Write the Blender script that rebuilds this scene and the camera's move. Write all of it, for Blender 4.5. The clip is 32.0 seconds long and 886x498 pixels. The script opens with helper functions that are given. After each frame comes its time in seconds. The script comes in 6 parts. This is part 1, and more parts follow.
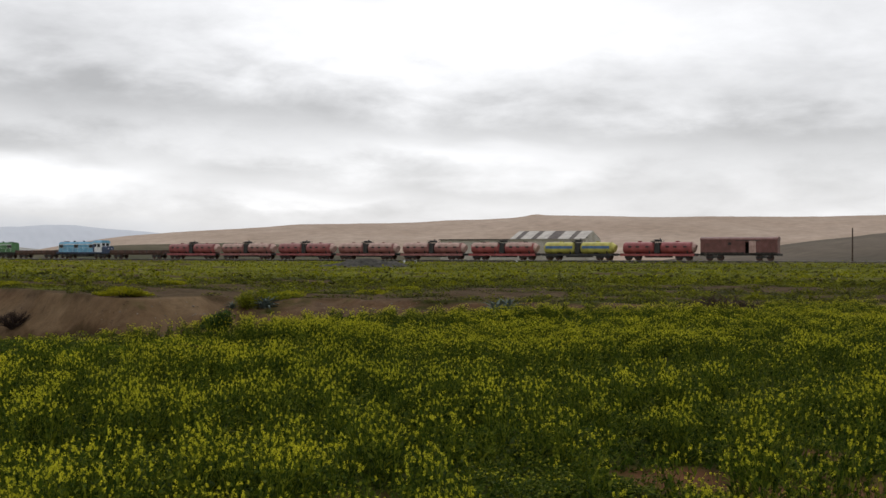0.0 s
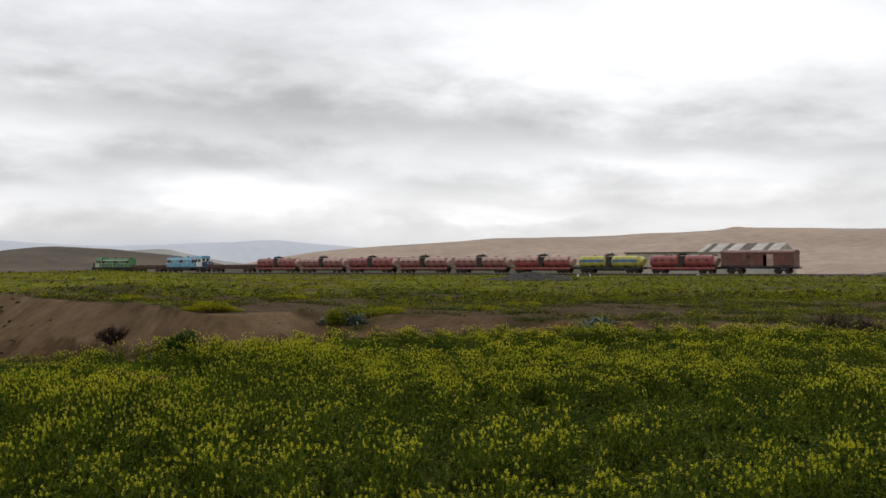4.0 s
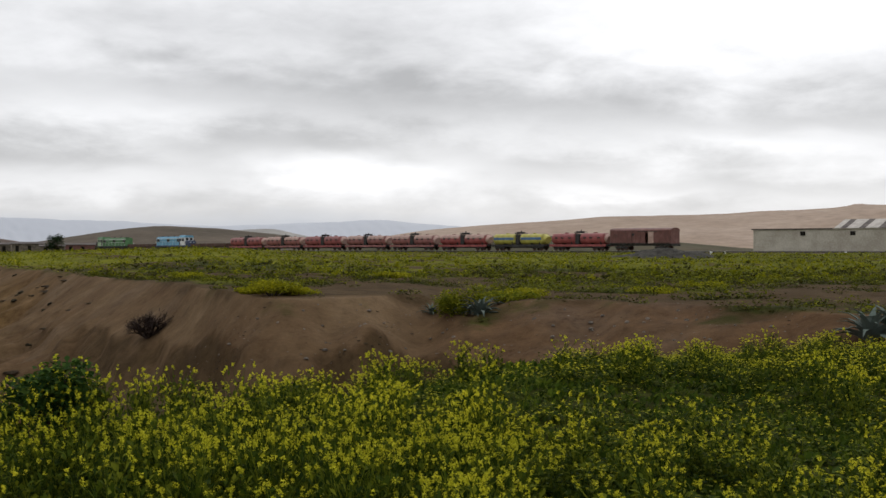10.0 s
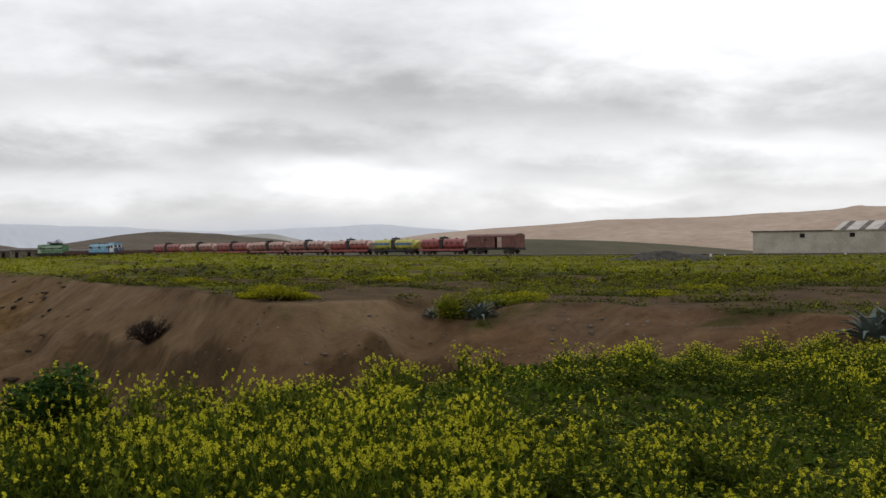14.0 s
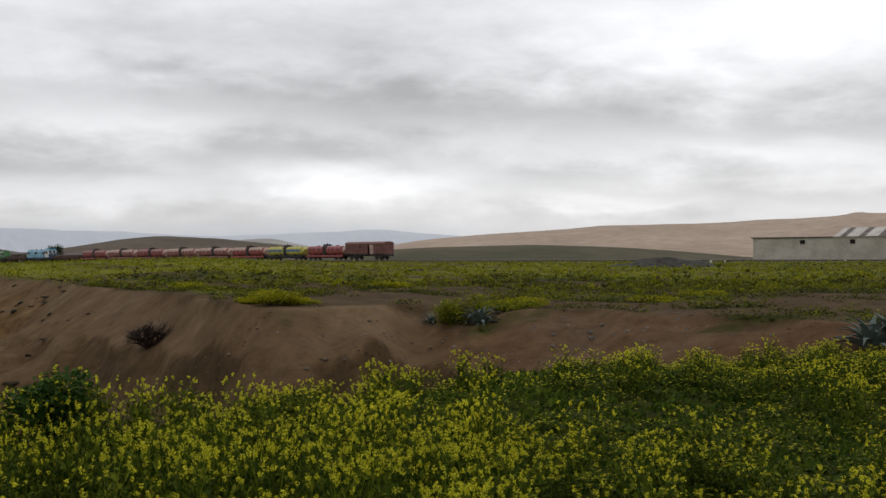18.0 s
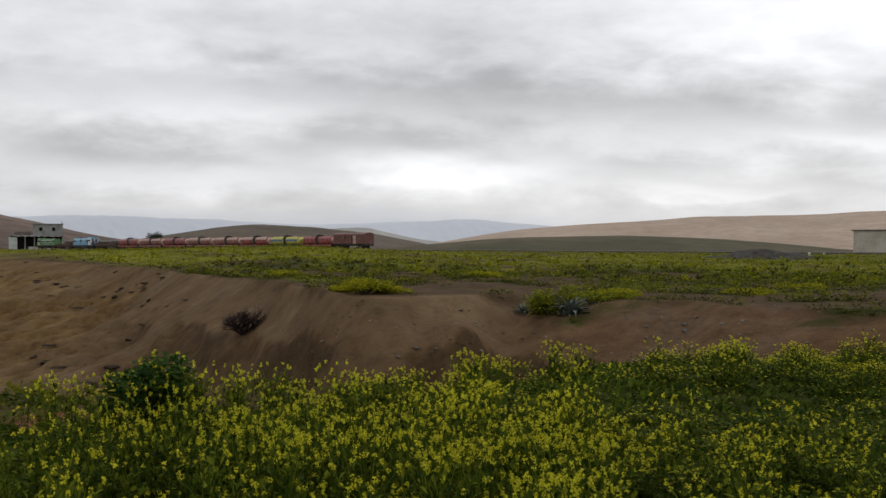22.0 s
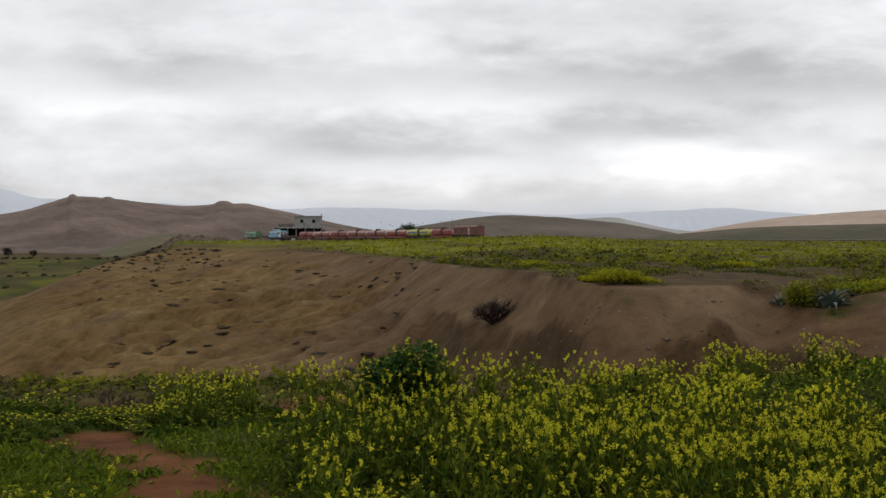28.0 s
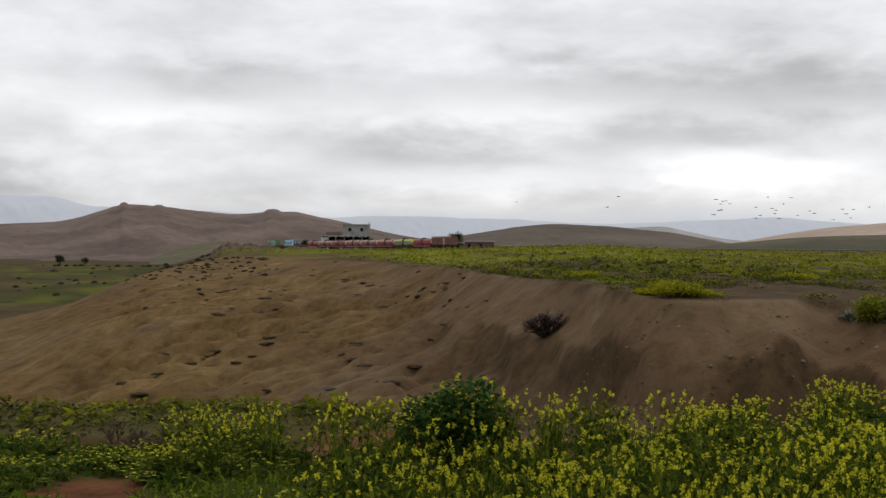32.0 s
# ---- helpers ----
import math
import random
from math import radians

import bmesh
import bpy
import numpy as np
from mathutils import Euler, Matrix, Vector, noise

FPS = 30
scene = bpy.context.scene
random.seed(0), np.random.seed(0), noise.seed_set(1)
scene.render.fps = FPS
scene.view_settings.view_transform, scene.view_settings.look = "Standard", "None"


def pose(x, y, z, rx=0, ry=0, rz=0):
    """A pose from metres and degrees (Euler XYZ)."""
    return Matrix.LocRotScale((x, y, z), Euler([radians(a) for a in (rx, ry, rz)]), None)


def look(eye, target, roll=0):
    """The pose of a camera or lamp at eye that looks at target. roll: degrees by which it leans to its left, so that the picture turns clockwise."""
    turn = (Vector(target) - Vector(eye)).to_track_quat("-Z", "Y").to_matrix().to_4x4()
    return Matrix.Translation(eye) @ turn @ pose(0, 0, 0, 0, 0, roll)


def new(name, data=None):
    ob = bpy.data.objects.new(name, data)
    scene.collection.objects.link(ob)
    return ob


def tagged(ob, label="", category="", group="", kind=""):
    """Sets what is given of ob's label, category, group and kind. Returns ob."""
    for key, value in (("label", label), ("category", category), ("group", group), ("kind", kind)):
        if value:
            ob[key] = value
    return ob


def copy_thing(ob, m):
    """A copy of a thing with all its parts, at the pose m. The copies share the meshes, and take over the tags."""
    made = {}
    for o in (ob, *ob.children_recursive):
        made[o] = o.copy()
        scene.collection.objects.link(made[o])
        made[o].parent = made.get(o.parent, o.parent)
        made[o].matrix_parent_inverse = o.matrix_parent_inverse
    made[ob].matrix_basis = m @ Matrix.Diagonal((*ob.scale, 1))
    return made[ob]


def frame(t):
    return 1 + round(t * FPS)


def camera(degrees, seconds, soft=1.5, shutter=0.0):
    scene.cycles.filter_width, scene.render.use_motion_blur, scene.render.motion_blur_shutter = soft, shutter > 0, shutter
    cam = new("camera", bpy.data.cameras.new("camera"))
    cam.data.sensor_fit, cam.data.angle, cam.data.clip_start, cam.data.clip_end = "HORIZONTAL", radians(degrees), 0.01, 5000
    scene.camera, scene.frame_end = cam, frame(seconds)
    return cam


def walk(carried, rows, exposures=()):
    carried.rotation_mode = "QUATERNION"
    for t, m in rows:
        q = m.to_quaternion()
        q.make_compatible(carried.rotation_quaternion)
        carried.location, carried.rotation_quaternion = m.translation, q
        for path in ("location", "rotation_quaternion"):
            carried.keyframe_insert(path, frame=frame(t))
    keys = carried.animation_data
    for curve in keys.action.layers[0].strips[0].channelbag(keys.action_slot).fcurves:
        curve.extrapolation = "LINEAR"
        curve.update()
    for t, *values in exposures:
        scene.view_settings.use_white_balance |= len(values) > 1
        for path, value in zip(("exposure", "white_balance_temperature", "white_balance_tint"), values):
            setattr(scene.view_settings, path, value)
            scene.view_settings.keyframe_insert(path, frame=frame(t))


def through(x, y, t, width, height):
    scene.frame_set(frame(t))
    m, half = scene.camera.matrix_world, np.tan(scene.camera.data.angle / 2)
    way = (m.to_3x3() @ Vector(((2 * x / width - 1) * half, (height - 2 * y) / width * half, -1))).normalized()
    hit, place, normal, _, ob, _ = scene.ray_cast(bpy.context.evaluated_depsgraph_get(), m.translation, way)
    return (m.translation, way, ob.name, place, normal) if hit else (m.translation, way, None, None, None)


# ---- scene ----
EYE = 1.65
cam = camera(40.5, 32.0, soft=1.5)
# seconds, place, turn to the left, tilt up, lean to the right
PATH = [
    (0.0, -5.26, -21.2, 2.2, -14.72, 0.24, -0.07),
    (0.5, -5.26, -21.2, 2.2, -14.66, 0.26, -0.07),
    (1.0, -5.24, -21.2, 2.21, -14.5, 0.28, -0.05),
    (1.5, -5.1, -21.1, 2.21, -14.07, 0.37, 0.05),
    (2.0, -4.69, -20.8, 2.22, -13.18, 0.49, 0.14),
    (2.5, -4.0, -20.2, 2.22, -11.75, 0.66, 0.12),
    (4.5, 0.87, -13.5, 2.05, -3.61, 0.81, -0.02),
    (5.0, 0.3, -6.96, 1.84, -2.75, 0.49, -0.08),
    (5.5, 0.05, -2.0, 1.7, -1.62, 0.16, -0.1),
    (6.0, 0.0, -0.1, 1.65, -0.46, -0.06, -0.02),
    (6.5, 0.0, 0.0, 1.65, 0.25, -0.13, 0.02),
    (7.0, 0.0, 0.0, 1.65, 0.34, -0.13, 0.1),
    (7.5, 0.0, 0.0, 1.65, 0.16, -0.1, 0.13),
    (8.0, 0.0, 0.0, 1.65, 0.03, -0.07, 0.11),
    (8.5, 0.0, 0.0, 1.65, -0.01, -0.07, 0.13),
    (9.0, 0.0, 0.0, 1.65, -0.01, -0.08, 0.1),
    (9.5, 0.0, 0.0, 1.65, -0.04, -0.08, 0.07),
    (10.0, 0.0, 0.0, 1.65, -0.16, -0.06, 0.04),
    (10.5, 0.0, 0.0, 1.65, -0.29, -0.02, 0.1),
    (11.0, 0.0, 0.0, 1.65, -0.38, 0.03, 0.16),
    (11.5, 0.0, 0.0, 1.65, -0.38, 0.04, 0.21),
    (12.0, 0.0, 0.0, 1.65, -0.35, 0.02, 0.22),
    (12.5, 0.0, 0.0, 1.65, -0.32, 0.04, 0.25),
    (13.0, 0.0, 0.0, 1.65, -0.29, 0.08, 0.32),
    (13.5, 0.0, 0.0, 1.65, -0.24, 0.11, 0.32),
    (14.0, 0.0, 0.0, 1.65, -0.18, 0.13, 0.37),
    (14.5, 0.0, 0.0, 1.65, -0.09, 0.14, 0.35),
    (16.5, 0.0, 0.0, 1.65, -0.17, 0.42, 0.22),
    (17.0, 0.0, 0.0, 1.65, -0.24, 0.43, 0.18),
    (17.5, 0.0, 0.0, 1.65, -0.22, 0.4, 0.16),
    (18.0, 0.0, 0.0, 1.65, -0.17, 0.39, 0.19),
    (18.5, 0.0, 0.0, 1.65, 0.08, 0.4, 0.13),
    (19.0, 0.0, 0.0, 1.65, 0.64, 0.44, 0.13),
    (19.5, 0.0, 0.0, 1.65, 1.3, 0.46, 0.16),
    (20.0, 0.0, 0.0, 1.65, 1.87, 0.48, 0.08),
    (20.5, 0.0, 0.0, 1.65, 2.37, 0.43, 0.07),
    (21.0, 0.0, 0.0, 1.65, 2.81, 0.29, 0.04),
    (21.5, 0.0, 0.0, 1.65, 3.39, 0.21, -0.16),
    (22.0, 0.0, 0.0, 1.65, 4.22, -0.1, -0.26),
    (22.5, 0.0, 0.0, 1.65, 5.83, -0.37, -0.25),
    (23.0, 0.0, 0.0, 1.65, 7.96, -0.5, -0.2),
    (23.5, 0.0, 0.0, 1.65, 10.09, -0.47, -0.23),
    (24.0, 0.0, 0.0, 1.65, 11.95, -0.46, -0.27),
    (24.5, 0.0, 0.0, 1.65, 13.49, -0.44, -0.25),
    (25.0, 0.0, 0.0, 1.65, 14.66, -0.51, -0.22),
    (25.5, 0.0, 0.0, 1.65, 15.47, -0.59, -0.25),
    (27.5, 0.0, 0.0, 1.65, 15.97, -0.51, -0.13),
    (28.0, 0.0, 0.0, 1.65, 16.04, -0.6, -0.0),
    (28.5, 0.0, 0.0, 1.65, 16.2, -0.67, 0.07),
    (29.0, -0.115, 0.345, 1.661, 16.36, -0.65, 0.11),
    (29.5, -0.235, 0.705, 1.673, 16.55, -0.60, 0.02),
    (30.0, -0.350, 1.050, 1.685, 16.87, -0.52, -0.04),
    (30.5, -0.460, 1.380, 1.696, 17.27, -0.47, -0.16),
    (31.0, -0.492, 1.478, 1.699, 17.79, -0.43, -0.25),
    (31.5, -0.497, 1.492, 1.700, 18.17, -0.28, -0.21),
    (32.0, -0.500, 1.500, 1.700, 18.32, -0.19, -0.19),
]
walk(cam, [(t, pose(x, y, z, 90 + tilt, lean, turn)) for t, x, y, z, turn, tilt, lean in PATH],
     exposures=[(0.0, 0.0), (14.5, 0.0), (17.0, -0.12), (21.7, -0.14), (23.0, -0.01), (32.0, 0.0)])


# ---- world and sun: an overcast day ----
def make_world():
    world = bpy.data.worlds.new("overcast_sky")
    scene.world = world
    world.use_nodes = True
    nt = world.node_tree
    nt.nodes.clear()
    N, L = nt.nodes.new, nt.links.new
    out = N("ShaderNodeOutputWorld")
    back = N("ShaderNodeBackground")
    back.inputs["Strength"].default_value = 1.0
    sky = N("ShaderNodeTexSky")
    sky.sky_type = "NISHITA"
    sky.sun_disc = False
    sky.sun_elevation, sky.sun_rotation = radians(42), radians(20)
    skyc = N("ShaderNodeMix")
    skyc.data_type, skyc.blend_type = "RGBA", "MULTIPLY"
    skyc.inputs[0].default_value = 1.0
    skyc.inputs[7].default_value = (0.09, 0.09, 0.09, 1)
    L(sky.outputs[0], skyc.inputs[6])
    tc = N("ShaderNodeTexCoord")
    sep = N("ShaderNodeSeparateXYZ")
    L(tc.outputs["Generated"], sep.inputs[0])

    def mth(op, a, b=None, clamp=False):
        n = N("ShaderNodeMath")
        n.operation, n.use_clamp = op, clamp
        for i, v in ((0, a), (1, b)):
            if v is None:
                continue
            if isinstance(v, (int, float)):
                n.inputs[i].default_value = v
            else:
                L(v, n.inputs[i])
        return n.outputs[0]

    def mix(f, a, b):
        n = N("ShaderNodeMix")
        n.data_type = "RGBA"
        if isinstance(f, (int, float)):
            n.inputs[0].default_value = f
        else:
            L(f, n.inputs[0])
        for i, v in ((6, a), (7, b)):
            if isinstance(v, tuple):
                n.inputs[i].default_value = (*v, 1)
            else:
                L(v, n.inputs[i])
        return n.outputs[2]

    # a layered cloud deck: long grey banks and bright rifts one behind another, torn by smaller billows
    up = sep.outputs[2]
    bearing = mth("MULTIPLY", mth("ARCTAN2", sep.outputs[0], sep.outputs[1]), 57.2958)
    above = mth("MULTIPLY", mth("ARCSINE", up), 57.2958)

    def noise_of(scale, stretch, off, detail, rough, dist=0.0):
        comb = N("ShaderNodeCombineXYZ")
        L(sep.outputs[0], comb.inputs[0])
        L(sep.outputs[1], comb.inputs[1])
        L(mth("ADD", mth("MULTIPLY", up, stretch), off), comb.inputs[2])
        n = N("ShaderNodeTexNoise")
        L(comb.outputs[0], n.inputs["Vector"])
        n.inputs["Scale"].default_value = scale
        n.inputs["Detail"].default_value = detail
        n.inputs["Roughness"].default_value = rough
        n.inputs["Distortion"].default_value = dist
        return mth("SUBTRACT", n.outputs[0], 0.5)

    big = noise_of(2.6, 3.0, CLOUD, 3.0, 0.5, 0.2)
    mid = noise_of(9.0, 3.2, CLOUD + 4.0, 5.0, 0.5, 0.3)
    fine = noise_of(24.0, 2.6, CLOUD + 9.0, 7.0, 0.6, 0.2)
    drift = noise_of(5.0, 2.0, CLOUD + 15.0, 4.0, 0.55)
    place = N("ShaderNodeCombineXYZ")
    L(mth("ADD", bearing, mth("ADD", mth("MULTIPLY", drift, 14.0), mth("MULTIPLY", fine, 2.5))), place.inputs[0])
    L(mth("ADD", above, mth("ADD", mth("MULTIPLY", mid, 3.2), mth("MULTIPLY", fine, 0.7))), place.inputs[1])
    tone = mth("ADD", 0.83, mth("ADD", mth("MULTIPLY", big, 0.5), mth("ADD", mth("MULTIPLY", mid, 0.45), mth("MULTIPLY", fine, 0.22))))
    for b, e, wide, high, light in BANKS:
        away = N("ShaderNodeVectorMath")
        away.operation = "SUBTRACT"
        L(place.outputs[0], away.inputs[0])
        away.inputs[1].default_value = (b, e, 0)
        part_of = N("ShaderNodeVectorMath")
        part_of.operation = "MULTIPLY"
        L(away.outputs[0], part_of.inputs[0])
        part_of.inputs[1].default_value = (1 / wide, 1 / high, 0)
        dot = N("ShaderNodeVectorMath")
        dot.operation = "DOT_PRODUCT"
        L(part_of.outputs[0], dot.inputs[0])
        L(part_of.outputs[0], dot.inputs[1])
        fade = mth("POWER", 0.3679, dot.outputs["Value"])
        tone = mth("ADD", tone, mth("MULTIPLY", fade, light))
    tone = mth("MAXIMUM", tone, 0.5)
    scale = N("ShaderNodeVectorMath")
    scale.operation = "SCALE"
    scale.inputs[0].default_value = (0.985, 0.988, 1.01)
    L(tone, scale.inputs["Scale"])
    # blue-grey mist low over the horizon, thickest to the north-west
    top = mth("ADD", 1.75, mth("ADD", mth("MULTIPLY", drift, 1.6), mth("MULTIPLY", fine, 0.8)))
    low = mth("DIVIDE", mth("SUBTRACT", top, above), 0.9, clamp=True)
    west = mth("DIVIDE", mth("SUBTRACT", 6.0, bearing), 10.0, clamp=True)
    col = mix(mth("MULTIPLY", mth("MULTIPLY", low, mth("ADD", 0.35, mth("MULTIPLY", west, 0.65))), 0.85), scale.outputs[0], (0.54, 0.575, 0.64))
    col = mix(0.05, col, skyc.outputs[2])
    # below the horizon: dim ground colour
    below = mth("LESS_THAN", sep.outputs[2], -0.01)
    col = mix(below, col, (0.07, 0.07, 0.05))
    L(col, back.inputs["Color"])
    L(back.outputs[0], out.inputs[0])


CLOUD = 3.7
# cloud banks and rifts: bearing, height angle, half width, half height, lighter or darker
BANKS = ((16, 10.6, 12, 2.8, 0.42), (-14, 7.9, 7, 1.1, -0.22), (0, 7.4, 9, 1.2, -0.25), (12, 6.6, 7, 0.9, -0.14), (28, 5.7, 14, 0.9, -0.2),
         (-15, 6.2, 6, 0.7, 0.1), (15, 4.8, 6, 0.7, 0.2), (-3, 5.1, 5, 0.8, -0.26), (6, 4.2, 4, 0.6, -0.16), (-17, 4.3, 5, 0.6, -0.14),
         (-4, 3.4, 4.5, 0.9, 0.34), (-16, 2.8, 6, 0.7, 0.16), (8, 2.6, 5, 0.5, 0.2), (17, 3.0, 7, 0.5, -0.12), (-29, 7.8, 4.5, 0.8, -0.22),
         (-20.5, 5.0, 3.5, 0.8, -0.22), (-11, 5.2, 3.5, 0.7, -0.16), (-8, 10.4, 10, 1.2, -0.05), (-31, 6.3, 6, 0.7, 0.14), (-39, 2.2, 6, 1.6, -0.28))
make_world()
sun = new("sun", bpy.data.lights.new("sun", "SUN"))
sun.data.energy, sun.data.angle, sun.data.color = 0.7, radians(25), (1.0, 0.96, 0.9)
sun.matrix_world = look((0, 0, 60), (-14, -38, 20))


# ---- materials ----
def material(name, build):
    m = bpy.data.materials.new(name)
    m.use_nodes = True
    nt = m.node_tree
    bsdf = nt.nodes["Principled BSDF"]
    build(nt, bsdf)
    return m


def tex(nt, scale, detail=4.0, rough=0.55, coord="Object"):
    tc = nt.nodes.new("ShaderNodeTexCoord")
    n = nt.nodes.new("ShaderNodeTexNoise")
    n.inputs["Scale"].default_value = scale
    n.inputs["Detail"].default_value = detail
    n.inputs["Roughness"].default_value = rough
    nt.links.new(tc.outputs[coord], n.inputs["Vector"])
    return n.outputs[0]


def ramp_of(nt, fac, *stops):
    n = nt.nodes.new("ShaderNodeValToRGB")
    el = n.color_ramp.elements
    while len(el) < len(stops):
        el.new(0.5)
    for e, (p, c) in zip(el, stops):
        e.position, e.color = p, (*c, 1)
    nt.links.new(fac, n.inputs[0])
    return n.outputs[0]


def mixed(nt, fac, a, b, mode="MIX"):
    n = nt.nodes.new("ShaderNodeMix")
    n.data_type, n.blend_type = "RGBA", mode
    if isinstance(fac, (int, float)):
        n.inputs[0].default_value = fac
    else:
        nt.links.new(fac, n.inputs[0])
    for i, v in ((6, a), (7, b)):
        if isinstance(v, tuple):
            n.inputs[i].default_value = (*v, 1)
        else:
            nt.links.new(v, n.inputs[i])
    return n.outputs[2]


def bumped(nt, bsdf, height, strength, distance):
    b = nt.nodes.new("ShaderNodeBump")
    b.inputs["Strength"].default_value = strength
    b.inputs["Distance"].default_value = distance
    nt.links.new(height, b.inputs["Height"])
    nt.links.new(b.outputs[0], bsdf.inputs["Normal"])


def attribute(nt, name):
    n = nt.nodes.new("ShaderNodeAttribute")
    n.attribute_name = name
    return n


def painted(name, colour, wear=(0.10, 0.055, 0.035), amount=0.45, rough=0.6, scale=0.9, metal=0.0):
    """Weathered paint: two scales of fading, rust and dust."""
    def build(nt, bsdf):
        big = tex(nt, scale, 5.0, 0.6)
        small = tex(nt, scale * 9, 4.0, 0.6)
        faded = tuple(min(1, c * 1.25 + 0.03) for c in colour)
        dark = tuple(c * 0.7 for c in colour)
        c = ramp_of(nt, big, (0.3, dark), (0.5, colour), (0.72, faded))
        f = ramp_of(nt, small, (0.52, (0, 0, 0)), (0.70, (amount,) * 3))
        c = mixed(nt, f, c, wear)
        nt.links.new(c, bsdf.inputs["Base Color"])
        bsdf.inputs["Roughness"].default_value = rough
        bsdf.inputs["Metallic"].default_value = metal
        bumped(nt, bsdf, small, 0.25, 0.02)
    return material(name, build)


def two_tone(name, a, b, scale, rough=0.9, detail=6.0, bump=0.3, dist=0.1, lo=0.38, hi=0.62, mottle=0.5):
    def build(nt, bsdf):
        big = tex(nt, scale, detail, 0.6)
        small = tex(nt, scale * 11, 5.0, 0.65)
        c = ramp_of(nt, big, (lo, a), (hi, b))
        c = mixed(nt, mottle, c, ramp_of(nt, small, (0.3, (0.62, 0.62, 0.62)), (0.7, (1.35, 1.35, 1.35))), "MULTIPLY")
        nt.links.new(c, bsdf.inputs["Base Color"])
        bsdf.inputs["Roughness"].default_value = rough
        bsdf.inputs["Specular IOR Level"].default_value = 0.1
        if bump:
            bumped(nt, bsdf, small, bump, dist)
    return material(name, build)


def ground_look(nt, bsdf):
    veg = attribute(nt, "veg").outputs["Fac"]
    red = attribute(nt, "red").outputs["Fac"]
    pale = attribute(nt, "pale").outputs["Fac"]
    big, mid, fine = tex(nt, 0.09, 5.0, 0.6), tex(nt, 0.7, 6.0, 0.62), tex(nt, 9.0, 5.0, 0.65)
    soil = ramp_of(nt, mid, (0.25, (0.088, 0.056, 0.030)), (0.5, (0.122, 0.080, 0.044)), (0.8, (0.166, 0.114, 0.067)))
    ochre = ramp_of(nt, mid, (0.25, (0.086, 0.054, 0.020)), (0.5, (0.130, 0.083, 0.032)), (0.8, (0.180, 0.122, 0.056)))
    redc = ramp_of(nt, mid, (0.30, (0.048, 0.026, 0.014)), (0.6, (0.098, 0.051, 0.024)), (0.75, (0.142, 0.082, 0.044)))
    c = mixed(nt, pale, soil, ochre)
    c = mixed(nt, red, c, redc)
    grey = ramp_of(nt, tex(nt, 0.16, 7.0, 0.7), (0.52, (0, 0, 0)), (0.70, (0.5, 0.5, 0.5)))
    c = mixed(nt, grey, c, (0.115, 0.088, 0.066))
    c = mixed(nt, 0.3, c, ramp_of(nt, fine, (0.3, (0.7, 0.7, 0.7)), (0.7, (1.3, 1.3, 1.3))), "MULTIPLY")
    tc = nt.nodes.new("ShaderNodeTexCoord")
    lines = nt.nodes.new("ShaderNodeMapping")
    lines.inputs["Rotation"].default_value = (0, 0, radians(30))
    lines.inputs["Scale"].default_value = (0.9, 0.16, 0.5)
    nt.links.new(tc.outputs["Object"], lines.inputs["Vector"])
    wash = nt.nodes.new("ShaderNodeTexNoise")
    wash.inputs["Scale"].default_value, wash.inputs["Detail"].default_value, wash.inputs["Roughness"].default_value = 1.0, 7.0, 0.68
    nt.links.new(lines.outputs[0], wash.inputs["Vector"])
    lined = nt.nodes.new("ShaderNodeMath")
    lined.operation = "MULTIPLY_ADD"
    nt.links.new(pale, lined.inputs[0])
    lined.inputs[1].default_value, lined.inputs[2].default_value = 0.75, 0.12
    c = mixed(nt, lined.outputs[0], c, ramp_of(nt, wash.outputs[0], (0.32, (0.58, 0.55, 0.53)), (0.5, (0.98, 0.98, 0.98)), (0.68, (1.35, 1.33, 1.28))), "MULTIPLY")
    c = mixed(nt, 0.8, c, ramp_of(nt, big, (0.36, (0.80, 0.74, 0.72)), (0.5, (1.0, 1.0, 1.0)), (0.64, (1.18, 1.2, 1.22))), "MULTIPLY")
    dry = attribute(nt, "dry").outputs["Fac"]
    c = mixed(nt, dry, c, (0.25, 0.185, 0.125))
    # plateau topsoil; the same dark tone paints shade under the scarp lip
    topsoil_shade = ramp_of(nt, mid, (0.3, (0.042, 0.028, 0.014)), (0.55, (0.064, 0.043, 0.022)), (0.8, (0.096, 0.066, 0.036)))
    c = mixed(nt, attribute(nt, "tilth_shade").outputs["Fac"], c, topsoil_shade)
    c = mixed(nt, attribute(nt, "rust").outputs["Fac"], c, ramp_of(nt, mid, (0.3, (0.060, 0.026, 0.013)), (0.52, (0.128, 0.053, 0.024)), (0.75, (0.180, 0.092, 0.048))))
    crumb = ramp_of(nt, tex(nt, 1.9, 12.0, 0.78), (0.34, (0.55, 0.53, 0.5)), (0.48, (1.0, 1.0, 1.0)), (0.68, (1.28, 1.26, 1.22)))
    rougher = nt.nodes.new("ShaderNodeMath")
    rougher.operation = "MULTIPLY_ADD"
    nt.links.new(red, rougher.inputs[0])
    rougher.inputs[1].default_value, rougher.inputs[2].default_value = 0.4, 0.6
    c = mixed(nt, rougher.outputs[0], c, crumb, "MULTIPLY")
    green = ramp_of(nt, mid, (0.30, (0.034, 0.025, 0.012)), (0.5, (0.026, 0.031, 0.007)), (0.68, (0.042, 0.052, 0.008)))
    green = mixed(nt, ramp_of(nt, big, (0.35, (0, 0, 0)), (0.65, (0.6, 0.6, 0.6))), green, (0.066, 0.072, 0.011))
    gold = ramp_of(nt, mid, (0.30, (0.100, 0.108, 0.012)), (0.65, (0.170, 0.172, 0.012)))
    green = mixed(nt, attribute(nt, "gold").outputs["Fac"], green, gold)
